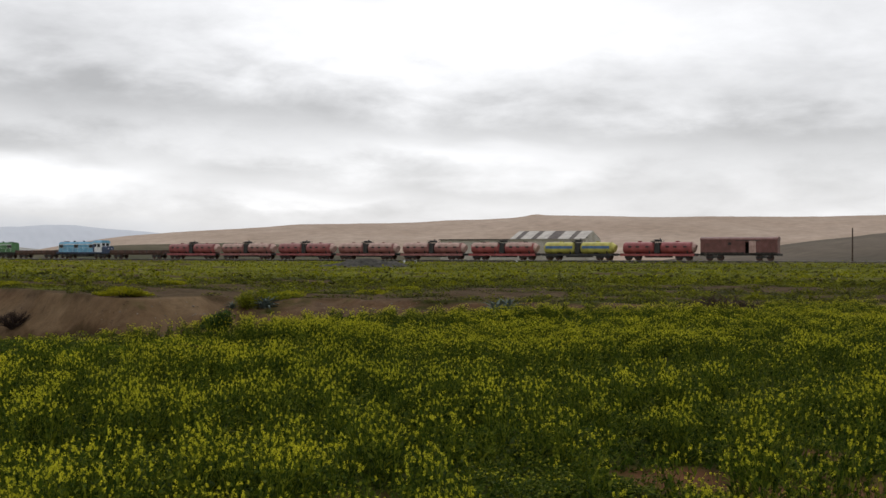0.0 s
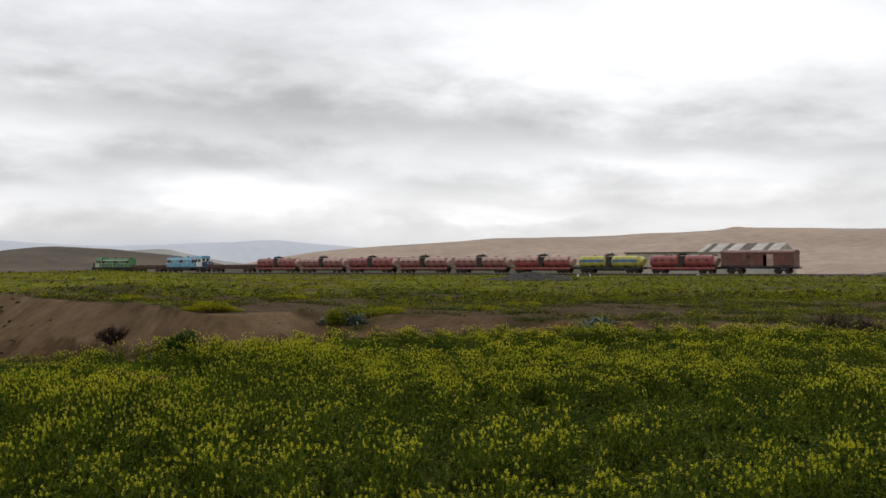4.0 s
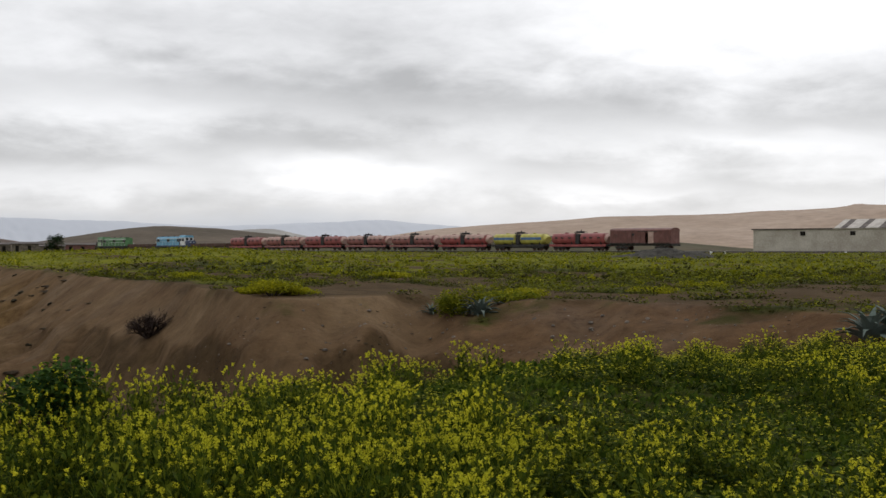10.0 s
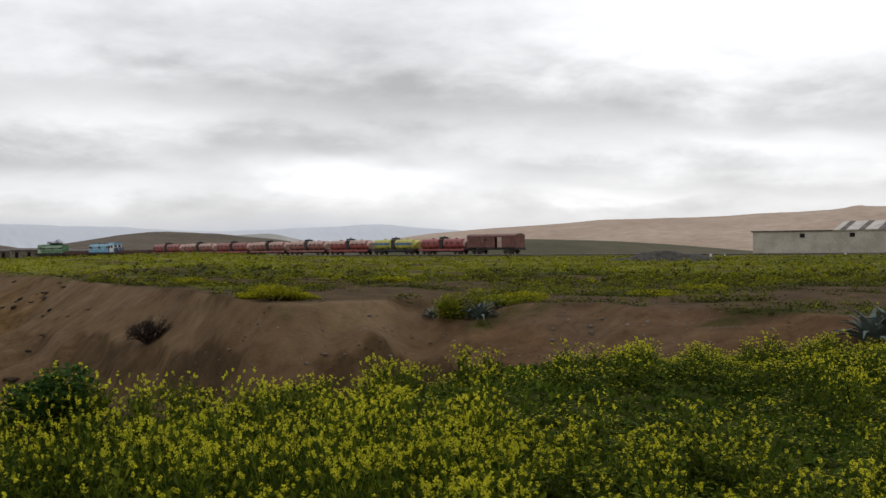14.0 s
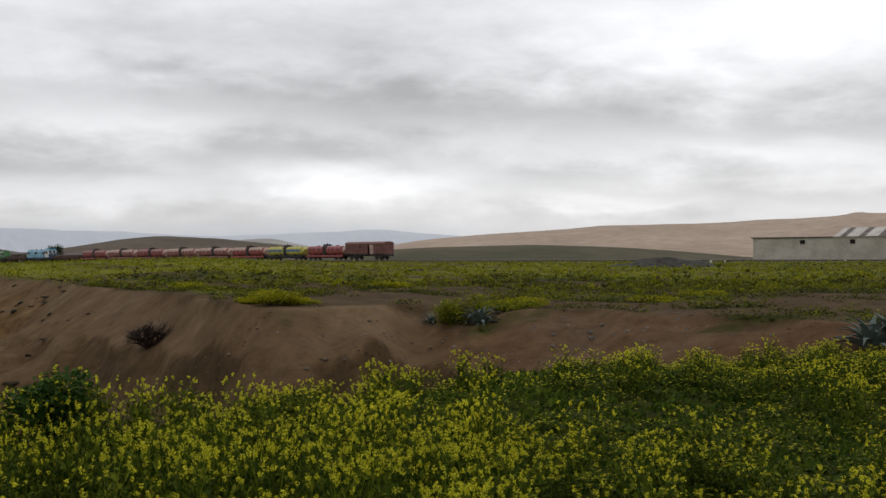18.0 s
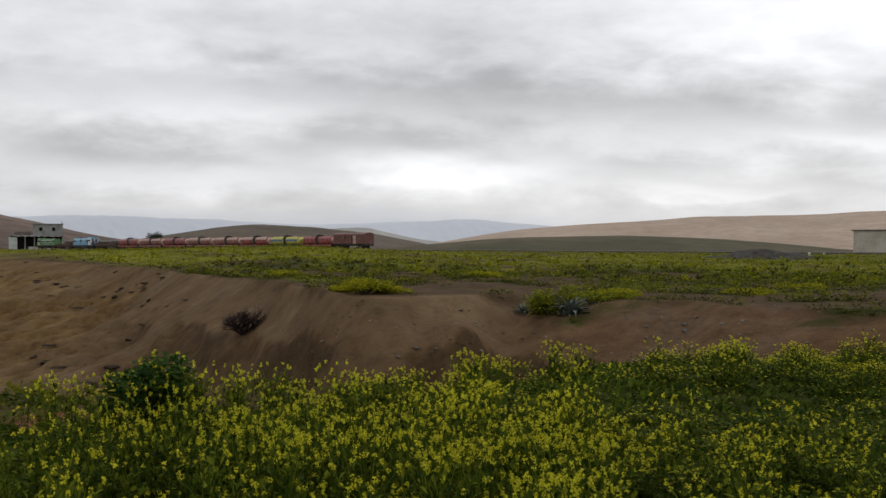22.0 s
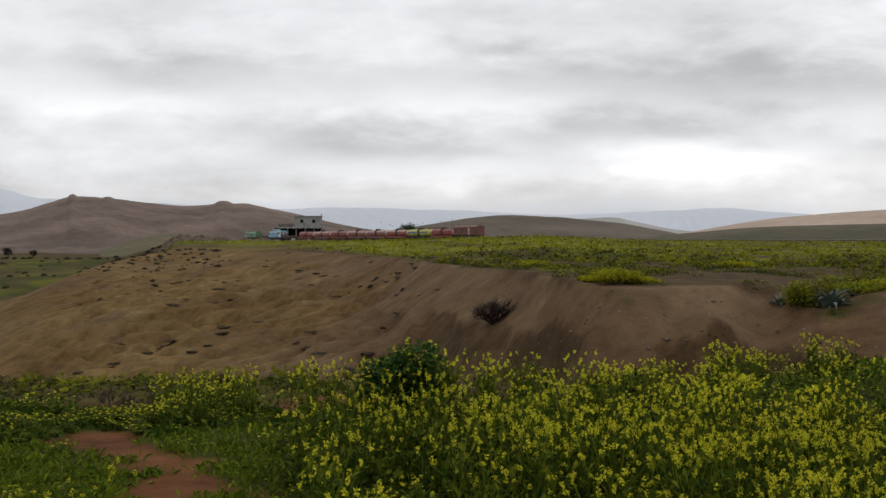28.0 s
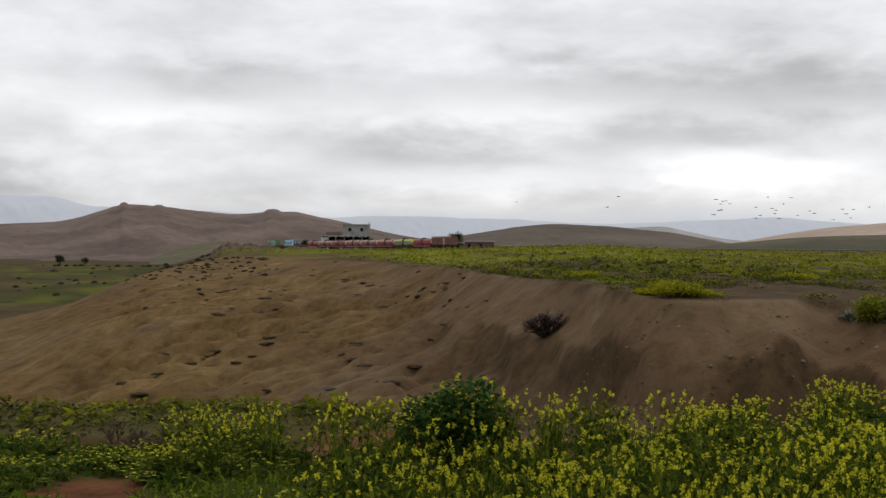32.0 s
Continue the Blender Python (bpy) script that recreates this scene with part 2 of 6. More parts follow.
    frayed = nt.nodes.new("ShaderNodeMath")
    frayed.operation = "MULTIPLY_ADD"
    nt.links.new(tex(nt, 2.6, 8.0, 0.7), frayed.inputs[0])
    frayed.inputs[1].default_value = 1.5
    nt.links.new(veg, frayed.inputs[2])
    c = mixed(nt, ramp_of(nt, frayed.outputs[0], (1.15, (0, 0, 0)), (1.35, (0.5, 0.5, 0.5))), c, green)
    c = mixed(nt, veg, c, green)
    nt.links.new(c, bsdf.inputs["Base Color"])
    bsdf.inputs["Roughness"].default_value = 0.95
    bsdf.inputs["Specular IOR Level"].default_value = 0.03
    bumped(nt, bsdf, tex(nt, 2.4, 9.0, 0.66), 0.5, 0.14)


def leafy(name, dark, mid, light, through=0.25, patch=0.6, spread=1.0):
    """Leaves: colour varies from clump to clump, and some light passes through."""
    def build(nt, bsdf):
        geo = nt.nodes.new("ShaderNodeNewGeometry")
        c = ramp_of(nt, geo.outputs["Random Per Island"], (0.0, dark), (0.5, mid), (1.0, light))
        c = mixed(nt, 1.0 - spread, c, mid)
        big = tex(nt, patch, 3.0, 0.5)
        c = mixed(nt, 0.6 if spread == 1.0 else 1.0, c, ramp_of(nt, big, (0.3, (0.66, 0.70, 0.66)), (0.7, (1.3, 1.24, 1.1))), "MULTIPLY")
        nt.links.new(c, bsdf.inputs["Base Color"])
        bsdf.inputs["Roughness"].default_value = 0.7
        bsdf.inputs["Specular IOR Level"].default_value = 0.04
        tr = nt.nodes.new("ShaderNodeBsdfTranslucent")
        nt.links.new(c, tr.inputs["Color"])
        mx = nt.nodes.new("ShaderNodeMixShader")
        mx.inputs[0].default_value = through
        nt.links.new(bsdf.outputs[0], mx.inputs[1])
        nt.links.new(tr.outputs[0], mx.inputs[2])
        nt.links.new(mx.outputs[0], nt.nodes["Material Output"].inputs[0])
    return material(name, build)


GROUND = material("field_and_bare_earth", ground_look)
STEM = leafy("mustard_green", (0.014, 0.028, 0.004), (0.053, 0.083, 0.009), (0.178, 0.198, 0.016), 0.28)
PETAL = leafy("mustard_yellow", (0.32, 0.33, 0.020), (0.50, 0.485, 0.028), (0.70, 0.65, 0.045), 0.4)
WEED = leafy("field_weed_green", (0.036, 0.044, 0.008), (0.064, 0.076, 0.012), (0.100, 0.112, 0.014), 0.3, 0.4, 0.7)
FARWEED = leafy("far_field_green", (0.080, 0.092, 0.011), (0.125, 0.136, 0.012), (0.170, 0.178, 0.014), 0.35, 0.25, 0.5)
# dark brown of dry tussocks, also used for the shade in slope pits
TUSSOCKPIT = leafy("dry_tussock_and_pit_shade", (0.024, 0.016, 0.010), (0.036, 0.025, 0.015), (0.056, 0.042, 0.024), 0.05)
THICKET = leafy("thicket_leaf", (0.018, 0.046, 0.012), (0.040, 0.084, 0.018), (0.090, 0.136, 0.022))
CARPET = leafy("low_field_green", (0.018, 0.034, 0.006), (0.046, 0.080, 0.010), (0.100, 0.138, 0.013))
GRASS = leafy("fresh_grass", (0.060, 0.098, 0.010), (0.106, 0.152, 0.013), (0.180, 0.218, 0.018))
YGREEN = leafy("yellow_green_weed", (0.110, 0.122, 0.009), (0.185, 0.190, 0.010), (0.270, 0.262, 0.012), 0.4, 0.3, 0.5)
OLIVE = leafy("olive_weed", (0.026, 0.027, 0.010), (0.046, 0.045, 0.014), (0.074, 0.070, 0.019), 0.25, 0.5, 0.8)
SHRUB = leafy("bright_shrub_leaf", (0.075, 0.105, 0.012), (0.160, 0.180, 0.014), (0.290, 0.280, 0.018), 0.4)
CUSHION = leafy("cushion_bloom", (0.160, 0.170, 0.010), (0.260, 0.255, 0.012), (0.360, 0.340, 0.014), 0.4)
SCRUBLEAF = leafy("dull_scrub_leaf", (0.016, 0.014, 0.010), (0.030, 0.026, 0.017), (0.052, 0.046, 0.028))
BRIGHT = leafy("field_weed_yellow", (0.11, 0.13, 0.010), (0.20, 0.21, 0.010), (0.34, 0.33, 0.014))
DARKLEAF = leafy("dark_shrub_leaf", (0.012, 0.026, 0.012), (0.022, 0.045, 0.020), (0.038, 0.065, 0.026))
AGAVELEAF = leafy("agave_leaf", (0.070, 0.092, 0.084), (0.135, 0.170, 0.155), (0.250, 0.295, 0.270), 0.05)
TWIG = two_tone("dry_twig", (0.045, 0.030, 0.024), (0.095, 0.066, 0.050), 3.0)
BUSHDARK = two_tone("dark_thorn_twig", (0.022, 0.015, 0.013), (0.050, 0.034, 0.028), 3.0)
BARK = two_tone("bark", (0.04, 0.03, 0.022), (0.09, 0.07, 0.05), 3.0)
RUST = painted("rusty_steel", (0.085, 0.040, 0.028), (0.035, 0.022, 0.018), 0.7, 0.8)
BLACK = painted("grimy_black", (0.022, 0.020, 0.019), (0.06, 0.045, 0.035), 0.5, 0.75)
STEEL = painted("worn_steel", (0.18, 0.17, 0.16), (0.09, 0.055, 0.035), 0.5, 0.45, 2.0, 0.7)
RED = painted("faded_red_paint", (0.26, 0.060, 0.060), (0.15, 0.075, 0.068), 0.6)
PINK = painted("dusty_red_paint", (0.26, 0.095, 0.088), (0.12, 0.060, 0.052), 0.6)
BRIGHTRED = painted("red_paint", (0.28, 0.055, 0.052), (0.15, 0.07, 0.06), 0.5)
DUST = painted("cement_dust", (0.42, 0.285, 0.245), (0.24, 0.12, 0.09), 0.6, 0.95)
YELLOW = painted("yellow_paint", (0.42, 0.38, 0.075), (0.18, 0.17, 0.09), 0.55)
STRIPE = painted("blue_band_paint", (0.06, 0.14, 0.30), (0.10, 0.10, 0.12), 0.4)
MAROON = painted("maroon_paint", (0.135, 0.047, 0.038), (0.17, 0.10, 0.085), 0.5)
LOCOGREEN = painted("green_loco_paint", (0.055, 0.165, 0.055), (0.05, 0.08, 0.04), 0.35, 0.45)
PALEGREEN = painted("pale_green_paint", (0.30, 0.40, 0.26), (0.12, 0.14, 0.09), 0.3, 0.5)
LOCOBLUE = painted("light_blue_paint", (0.13, 0.34, 0.50), (0.10, 0.16, 0.22), 0.35, 0.45)
NAVY = painted("navy_paint", (0.025, 0.045, 0.10), (0.05, 0.05, 0.05), 0.4, 0.5)
WHITE = painted("white_paint", (0.66, 0.67, 0.68), (0.35, 0.32, 0.28), 0.35, 0.5)
DARKGLASS = material("dark_glass", lambda nt, b: (
    setattr(b.inputs["Roughness"], "default_value", 0.12), setattr(b.inputs["Base Color"], "default_value", (0.015, 0.018, 0.02, 1))))
# near-black colour that stands for the shade behind openings
INSIDESHADE = two_tone("inside_shade", (0.010, 0.009, 0.008), (0.020, 0.017, 0.014), 1.0)
PLASTER = two_tone("cement_plaster", (0.36, 0.325, 0.275), (0.48, 0.445, 0.39), 0.25, 0.9, 6.0, 0.2, 0.02)
GREYBLOCK = two_tone("grey_block_wall", (0.20, 0.20, 0.195), (0.30, 0.30, 0.29), 0.4, 0.9, 6.0, 0.3, 0.02)
CANOPY = two_tone("pale_sheet_metal", (0.40, 0.44, 0.42), (0.55, 0.58, 0.56), 0.7, 0.6)
ROOFDARK = two_tone("dark_roof_sheet", (0.06, 0.05, 0.047), (0.13, 0.11, 0.10), 0.5, 0.7)
ROOFPALE = two_tone("pale_roof_sheet", (0.36, 0.33, 0.30), (0.48, 0.45, 0.41), 0.5, 0.7)
STONEWALL = two_tone("dry_stone", (0.10, 0.085, 0.07), (0.20, 0.17, 0.14), 1.2, 0.95, 6.0, 0.8, 0.1)
EARTH = two_tone("heaped_earth", (0.085, 0.058, 0.042), (0.150, 0.108, 0.082), 0.8, 0.95, 6.0, 0.8, 0.15)
GRAVEL = two_tone("grey_gravel", (0.045, 0.043, 0.038), (0.085, 0.080, 0.070), 1.5, 0.95, 6.0, 0.8, 0.1)
BALLAST = two_tone("stained_ballast", (0.09, 0.07, 0.055), (0.16, 0.125, 0.10), 2.5, 0.95, 6.0, 0.8, 0.08)
HILLTAN = two_tone("dry_tan_hillside", (0.315, 0.238, 0.182), (0.385, 0.300, 0.238), 0.012, 0.95, 7.0, 0)
HILLOLIVE = two_tone("olive_hillside", (0.076, 0.063, 0.046), (0.116, 0.092, 0.069), 0.010, 0.95, 7.0, 0)
HILLGREEN = two_tone("green_crop_rise", (0.050, 0.050, 0.025), (0.090, 0.074, 0.045), 0.008, 0.95, 6.0, 0)
CROPGREEN = two_tone("green_crop_field", (0.072, 0.066, 0.034), (0.115, 0.100, 0.056), 0.012, 0.95, 6.0, 0)
HILLBROWN = two_tone("brown_mountainside", (0.092, 0.066, 0.053), (0.160, 0.115, 0.094), 0.011, 0.95, 9.0, 0, 0.1, 0.38, 0.62, 0.55)
# pale grey of the far hill: distance haze mixed into its base colour
HILLHAZE = two_tone("haze_painted_hill", (0.24, 0.235, 0.22), (0.32, 0.31, 0.29), 0.004, 0.95, 6.0, 0)
# air haze is painted into this range's pale blue base colour
HAZEBLUE = two_tone("haze_blue_range", (0.500, 0.527, 0.580), (0.540, 0.565, 0.612), 0.0012, 1.0, 3.0, 0, mottle=0.0)
BIRDDARK = two_tone("dark_plumage", (0.02, 0.02, 0.02), (0.05, 0.05, 0.05), 8.0)


# ---- helpers for meshes ----
def mesh_of(name, verts, faces, mat=None, smooth=False):
    """A mesh from arrays of points and of triangles or quads."""
    verts, faces = np.asarray(verts, dtype=np.float32), np.asarray(faces, dtype=np.int32)
    me = bpy.data.meshes.new(name)
    n, k = faces.shape
    me.vertices.add(len(verts))
    me.vertices.foreach_set("co", verts.ravel())
    me.loops.add(n * k)
    me.loops.foreach_set("vertex_index", faces.ravel())
    me.polygons.add(n)
    me.polygons.foreach_set("loop_start", np.arange(0, n * k, k, dtype=np.int32))
    if smooth:
        me.polygons.foreach_set("use_smooth", np.ones(n, dtype=bool))
    if mat:
        me.materials.append(mat)
    me.update(calc_edges=True)
    return me


def part(name, bm, mat, parent=None, label="", at=None):
    """Links a bmesh as one mesh object under a thing or a part."""
    me = bpy.data.meshes.new(name)
    bm.to_mesh(me)
    bm.free()
    me.materials.append(mat)
    ob = new(name, me)
    if parent is not None:
        ob.parent = parent
    if at is not None:
        ob.matrix_basis = at
    return tagged(ob, label) if label else ob


def again(ob, parent, at):
    """The same mesh once more, as a part of its own."""
    o = new(ob.name.split(".")[0], ob.data)
    o.parent = parent
    o.matrix_basis = at
    if "label" in ob:
        o["label"] = ob["label"]
    return o


def box(cx, cy, cz, sx, sy, sz, bevel=0.0, bm=None):
    bm = bm or bmesh.new()
    made = bmesh.ops.create_cube(bm, size=1.0, matrix=Matrix.Translation((cx, cy, cz)) @ Matrix.Diagonal((sx, sy, sz, 1)))
    if bevel:
        edges = list({e for v in made["verts"] for e in v.link_edges})
        bmesh.ops.bevel(bm, geom=edges, offset=bevel, segments=2, affect="EDGES", profile=0.6)
    return bm


def rod(a, b, r, n=8, bm=None, r2=None):
    bm = bm or bmesh.new()
    a, b = Vector(a), Vector(b)
    m = Matrix.Translation((a + b) / 2) @ (b - a).to_track_quat("Z", "Y").to_matrix().to_4x4()
    bmesh.ops.create_cone(bm, cap_ends=True, segments=n, radius1=r, radius2=r if r2 is None else r2, depth=(b - a).length, matrix=m)
    return bm


def prism(points, x0, x1, bm=None):
    """A profile of (y, z) points drawn out along x."""
    bm = bm or bmesh.new()
    a = [bm.verts.new((x0, y, z)) for y, z in points]
    b = [bm.verts.new((x1, y, z)) for y, z in points]
    n = len(points)
    bm.faces.new(a[::-1]), bm.faces.new(b)
    for i in range(n):
        j = (i + 1) % n
        bm.faces.new((a[i], a[j], b[j], b[i]))
    bmesh.ops.recalc_face_normals(bm, faces=bm.faces)
    return bm


def soft(x, a, b):
    u = np.clip((x - a) / (b - a), 0, 1)
    return u * u * (3 - 2 * u)


class Waves:
    """Smooth random relief in the plane, fast for whole arrays."""

    def __init__(self, seed, scale, octaves=4, gain=0.5):
        rs = np.random.RandomState(seed)
        self.terms = []
        for o in range(octaves):
            for _ in range(6):
                a = rs.uniform(0, 2 * np.pi)
                k = 2 * np.pi / (scale / 2 ** o) * rs.uniform(0.7, 1.35)
                self.terms.append((k * np.cos(a), k * np.sin(a), rs.uniform(0, 2 * np.pi), gain ** o))
        self.norm = np.sqrt(sum(t[3] ** 2 for t in self.terms) / 2)

    def __call__(self, x, y):
        return sum(g * np.sin(u * x + v * y + p) for u, v, p, g in self.terms) / self.norm


# ---- the lie of the land: bearings in degrees to the right of north, distances from the middle of the meadow ----
BEAR = [-60, -42, -36, -32, -29, -25, -21, -17, -14, -10, -7, -3, 0, 1.2, 2.6, 4, 9, 14, 20, 27, 34, 40, 60]
RIM_R = [100, 104, 108, 125, 150, 132, 108, 76, 58, 40.5, 37, 39.5, 40, 35, 38, 38.5, 36, 34, 31, 30.5, 30, 27.5, 28]
RIM_Z = [-8, -7, -4.2, -1.2, -0.05, 0.05, 0.15, 0.1, 0.15, 0.1, 0.05, 0.05, 0, -0.9, -0.2, 0, 0, 0, 0, 0.05, 0.05, 0.05, 0.05]
LOW_R = [60, 60, 56, 54, 52, 50, 44, 36, 32, 28, 27, 26.5, 26, 25, 25, 25, 24.5, 24, 23, 23, 24, 25, 26]
LOW_Z = [-9, -9, -7.6, -6.6, -6.0, -5.4, -4.8, -4.2, -3.9, -3.7, -3.6, -3.4, -3.2, -3.2, -3.0, -2.8, -2.5, -2.2, -1.8, -1.3, -0.8, -0.2, 0]
EDGE_R = [13, 12.5, 11.5, 10.5, 10.5, 10, 10, 10, 10, 10.5, 11, 11.5, 12, 12.5, 13, 13.5, 14.5, 15.5, 16.5, 18, 19, 20, 21]
W_BIG, W_MID, W_SMALL = Waves(1, 30, 3), Waves(2, 6, 4), Waves(3, 1.1, 3)
W_HUGE = Waves(4, 38, 1)
W_BRINK, W_HUMMOCK = Waves(7, 5, 1), Waves(8, 4, 2)
W_GROW, W_BLOOM = Waves(42, 5, 3), Waves(41, 16, 4)


def cover(x, y):
    """On the plateau: how thickly weeds stand, and how far the yellow bloom has taken over."""
    b, r = np.degrees(np.arctan2(x, y)), np.hypot(x, y)
    rim = np.interp(b, BEAR, RIM_R)
    past = np.maximum(r - rim, 0)
    thick = 0.5 * W_GROW(x, y) + 0.55 * W_BLOOM(x, y) - 0.25 + 1.45 * soft(past, 3, 60) + np.interp(b, [-13, -9, -6, 1, 4], [0.22, 0.12, -0.55, -0.55, 0.15])
    band = np.interp(b, [-24, -14, -4, 8, 20, 40], [90, 84, 78, 72, 66, 60])
    gold = soft(r + 9 * W_BLOOM(x * 0.8, y * 0.8), band - 8, band + 22) * np.interp(b, [-22, -12, -3, 10, 30], [0.9, 1.0, 0.85, 0.62, 0.5])
    gold = gold * (1 - 0.6 * soft(W_BLOOM(x * 0.35 + 9, y * 0.9), 0.3, 1.2)) + 0.5 * soft(0.7 * W_BLOOM(x, y) + 0.6 * W_GROW(x * 0.7, y * 0.7), 0.6, 1.2) * soft(past, 1, 8)
    return thick, np.clip(gold, 0, 1)


def lay(x, y):
    """Height of the ground, and how grown over it is (1) or bare (0)."""
    x, y = np.asarray(x, float), np.asarray(y, float)
    b, r = np.degrees(np.arctan2(x, y)), np.hypot(x, y)
    wob = W_MID(x, y)
    f = lambda v: sum(np.interp(b + o, BEAR, v) for o in (-0.9, -0.3, 0.3, 0.9)) / 4
    rim_r, rim_z, low_r, low_z, edge = f(RIM_R), f(RIM_Z), f(LOW_R), f(LOW_Z), f(EDGE_R)
    rim_r = rim_r * (1 + 0.012 * W_BRINK(b, b * 0.3))
    near = 0.05 * W_BIG(x, y) + 0.03 * wob
    u = np.clip((r - edge) / np.maximum(low_r - edge, 1), 0, 1)
    z_in = near * (1 - u) + low_z * soft(u, 0, 1) + 0.27 * soft(r, edge - 5, edge - 0.8) * (1 - soft(r, edge, edge + 3)) * soft(b, -4, 3) * (1 - soft(b, 45, 58))
    v = np.clip((r - low_r) / np.maximum(rim_r - low_r, 1), 0, 1)
    steep = np.interp(b, [-30, -14, -6, 30], [0.9, 1.15, 1.5, 1.5])
    z_up = low_z + (rim_z - low_z) * v ** steep
    lip = np.interp(b, [-24, -19, -13.5, -10, -6, 0, 5], [0.46, 0.54, 0.60, 0.72, 0.69, 0.66, 0.6]) + 0.010 * np.sin(b * 1.7) + 0.03 * np.sin(b * 2.3 + 1) + 0.018 * np.sin(b * 5.1)
    scarp = soft(b, -22, -15) * (1 - soft(b, 0, 5))
    z_up = z_up - 0.95 * scarp * soft(lip - v, 0, 0.2) * (v < lip) * soft(v, 0.02, 0.3)
    z_up = z_up + np.sin(np.pi * np.clip(v, 0, 1)) * (0.26 * W_HUGE(x, y)) * np.interp(b, [-30, -5, 10], [1.3, 1.0, 0.6])
    # rills that run down the long slope and short ones on the bank
    across = 0.86 * x - 0.51 * y
    cut = (1 - np.abs(np.sin(np.pi * (across / 6.5 + 0.24 * W_HUGE(x, y) + 0.1 * wob)))) ** 2.5 + 0.45 * (1 - np.abs(np.sin(np.pi * (across / 2.3 + 0.3 * W_BIG(x, y) + 0.1 * wob)))) ** 2
    slope = soft(-b, 13, 20) * (1 - soft(-b, 33, 38)) * soft(v, 0.01, 0.12) * (1 - soft(v, 0.45, 0.9))
    z_up = z_up - 0.85 * slope * cut
    nick = (1 - np.abs(np.sin(np.pi * (b / 1.35 + 0.35 * W_BIG(x, y) + 0.12 * wob)))) ** 2.5
    z_up = z_up - 0.07 * soft(b, -16, -8) * nick * np.sin(np.pi * np.clip(v, 0, 1))
    # a worn knoll left of the notch, lumps and slips over the bank
    z_up = z_up + 0.55 * np.exp(-((b + 3.4) / 1.2) ** 2 - ((r - 34.5) / 1.7) ** 2) - 0.3 * np.exp(-((b + 1.0) / 0.7) ** 2 - ((r - 33) / 2.5) ** 2)
    z_up = z_up + (0.07 * W_HUMMOCK(x * 1.4, y * 1.4) + 0.05 * wob) * soft(b, -15, -8) * np.sin(np.pi * np.clip(v, 0, 1))
    ledge = (v * 3.4 + 0.22 * W_BIG(x, y) + 0.06 * wob) % 1.0
    z_up = z_up + 0.13 * soft(b, 1, 5) * (ledge - soft(ledge, 0.0, 0.16)) * np.sin(np.pi * np.clip(v, 0, 1))
    rise = np.interp(r, [30, 45, 90, 180, 260, 500, 900, 5000], [0, 0.0, 0.22, 0.66, 0.62, -0.75, -1.5, -8])
    rise = rise + 0.95 * np.exp(-((b + 12.5) / 6.0) ** 2 - ((r - 165) / 75) ** 2)
    z_top = rim_z * (1 - soft(r, rim_r, rim_r * 1.4 + 8)) + rise * soft(r, rim_r, rim_r * 1.5 + 20) + 0.06 * W_BIG(x, y) + 0.03 * wob
    away = soft(-b, 28.3, 31)
    z_val = -8.5 + 0.35 * W_BIG(x * 0.3, y * 0.3) - soft(r, 300, 1500) * 2
    z_far = z_top * (1 - away) + away * (rim_z + (np.minimum(z_val, rim_z) - rim_z) * soft(r, rim_r, rim_r + 75))
    behind = np.abs(b) > 60
    z = np.where(r < low_r, z_in, np.where(r < rim_r, z_up, z_far))
    z = np.where(behind & (r > 14), near * 0 + 0.05 * W_BIG(x, y), z)
    # grown over: the meadow on this side, the plateau beyond; bare: the sides of the gully
    ragged = 0.55 * wob + 0.45 * W_SMALL(x, y)
    inner = 1 - soft(r + 0.5 * ragged, edge - 0.2 + 1.0, edge + 1.6)
    outer = soft(r + 0.8 * ragged, rim_r - 0.6, rim_r + 0.9)
    spur = soft(-b + 1.2 * ragged, 20, 25) * (1 - soft(r, rim_r + 25, rim_r + 80))
    outer = outer * (1 - 0.75 * spur)
    shut = soft(b, 36, 41)
    veg = np.maximum(np.maximum(inner, outer), shut)
    veg = np.where(behind, 1.0, veg)
    veg = veg * (1 - 0.8 * soft(r + 60 * W_HUGE(x * 0.2, y * 0.2), 470, 700) * (b < -27)) * np.where((b < -29) & (r > rim_r + 10), soft(W_BIG(x * 0.35, y * 0.16) + 0.5 * W_MID(x * 0.3, y * 0.3), -1.2, 0.1), 1.0)
    # trodden earth in the meadow
    for px, py, pr in ((-3.75, 6.75, 0.5), (-3.2, 6.0, 0.5), (-4.3, 7.5, 0.35), (-3.0, 5.2, 0.35), (-4.7, 8.0, 0.4), (-5.3, 8.6, 0.3), (3.6, 4.2, 0.5), (7.4, 8.0, 0.6), (-1.9, -12.3, 1.0), (-1.2, -11.6, 0.8), (1.6, -10.8, 0.9), (-2.7, -12.9, 0.45), (0.3, -9.6, 0.5), (-3.2, -10.4, 0.4), (2.4, -9.0, 0.5)):
        veg = veg * soft(np.hypot(x - px, (y - py)) + 0.34 * ragged, pr * 0.4, pr * 1.25)
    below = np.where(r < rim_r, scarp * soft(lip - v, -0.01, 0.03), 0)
    return z, veg, below


def height(x, y):
    return float(lay(x, y)[0])


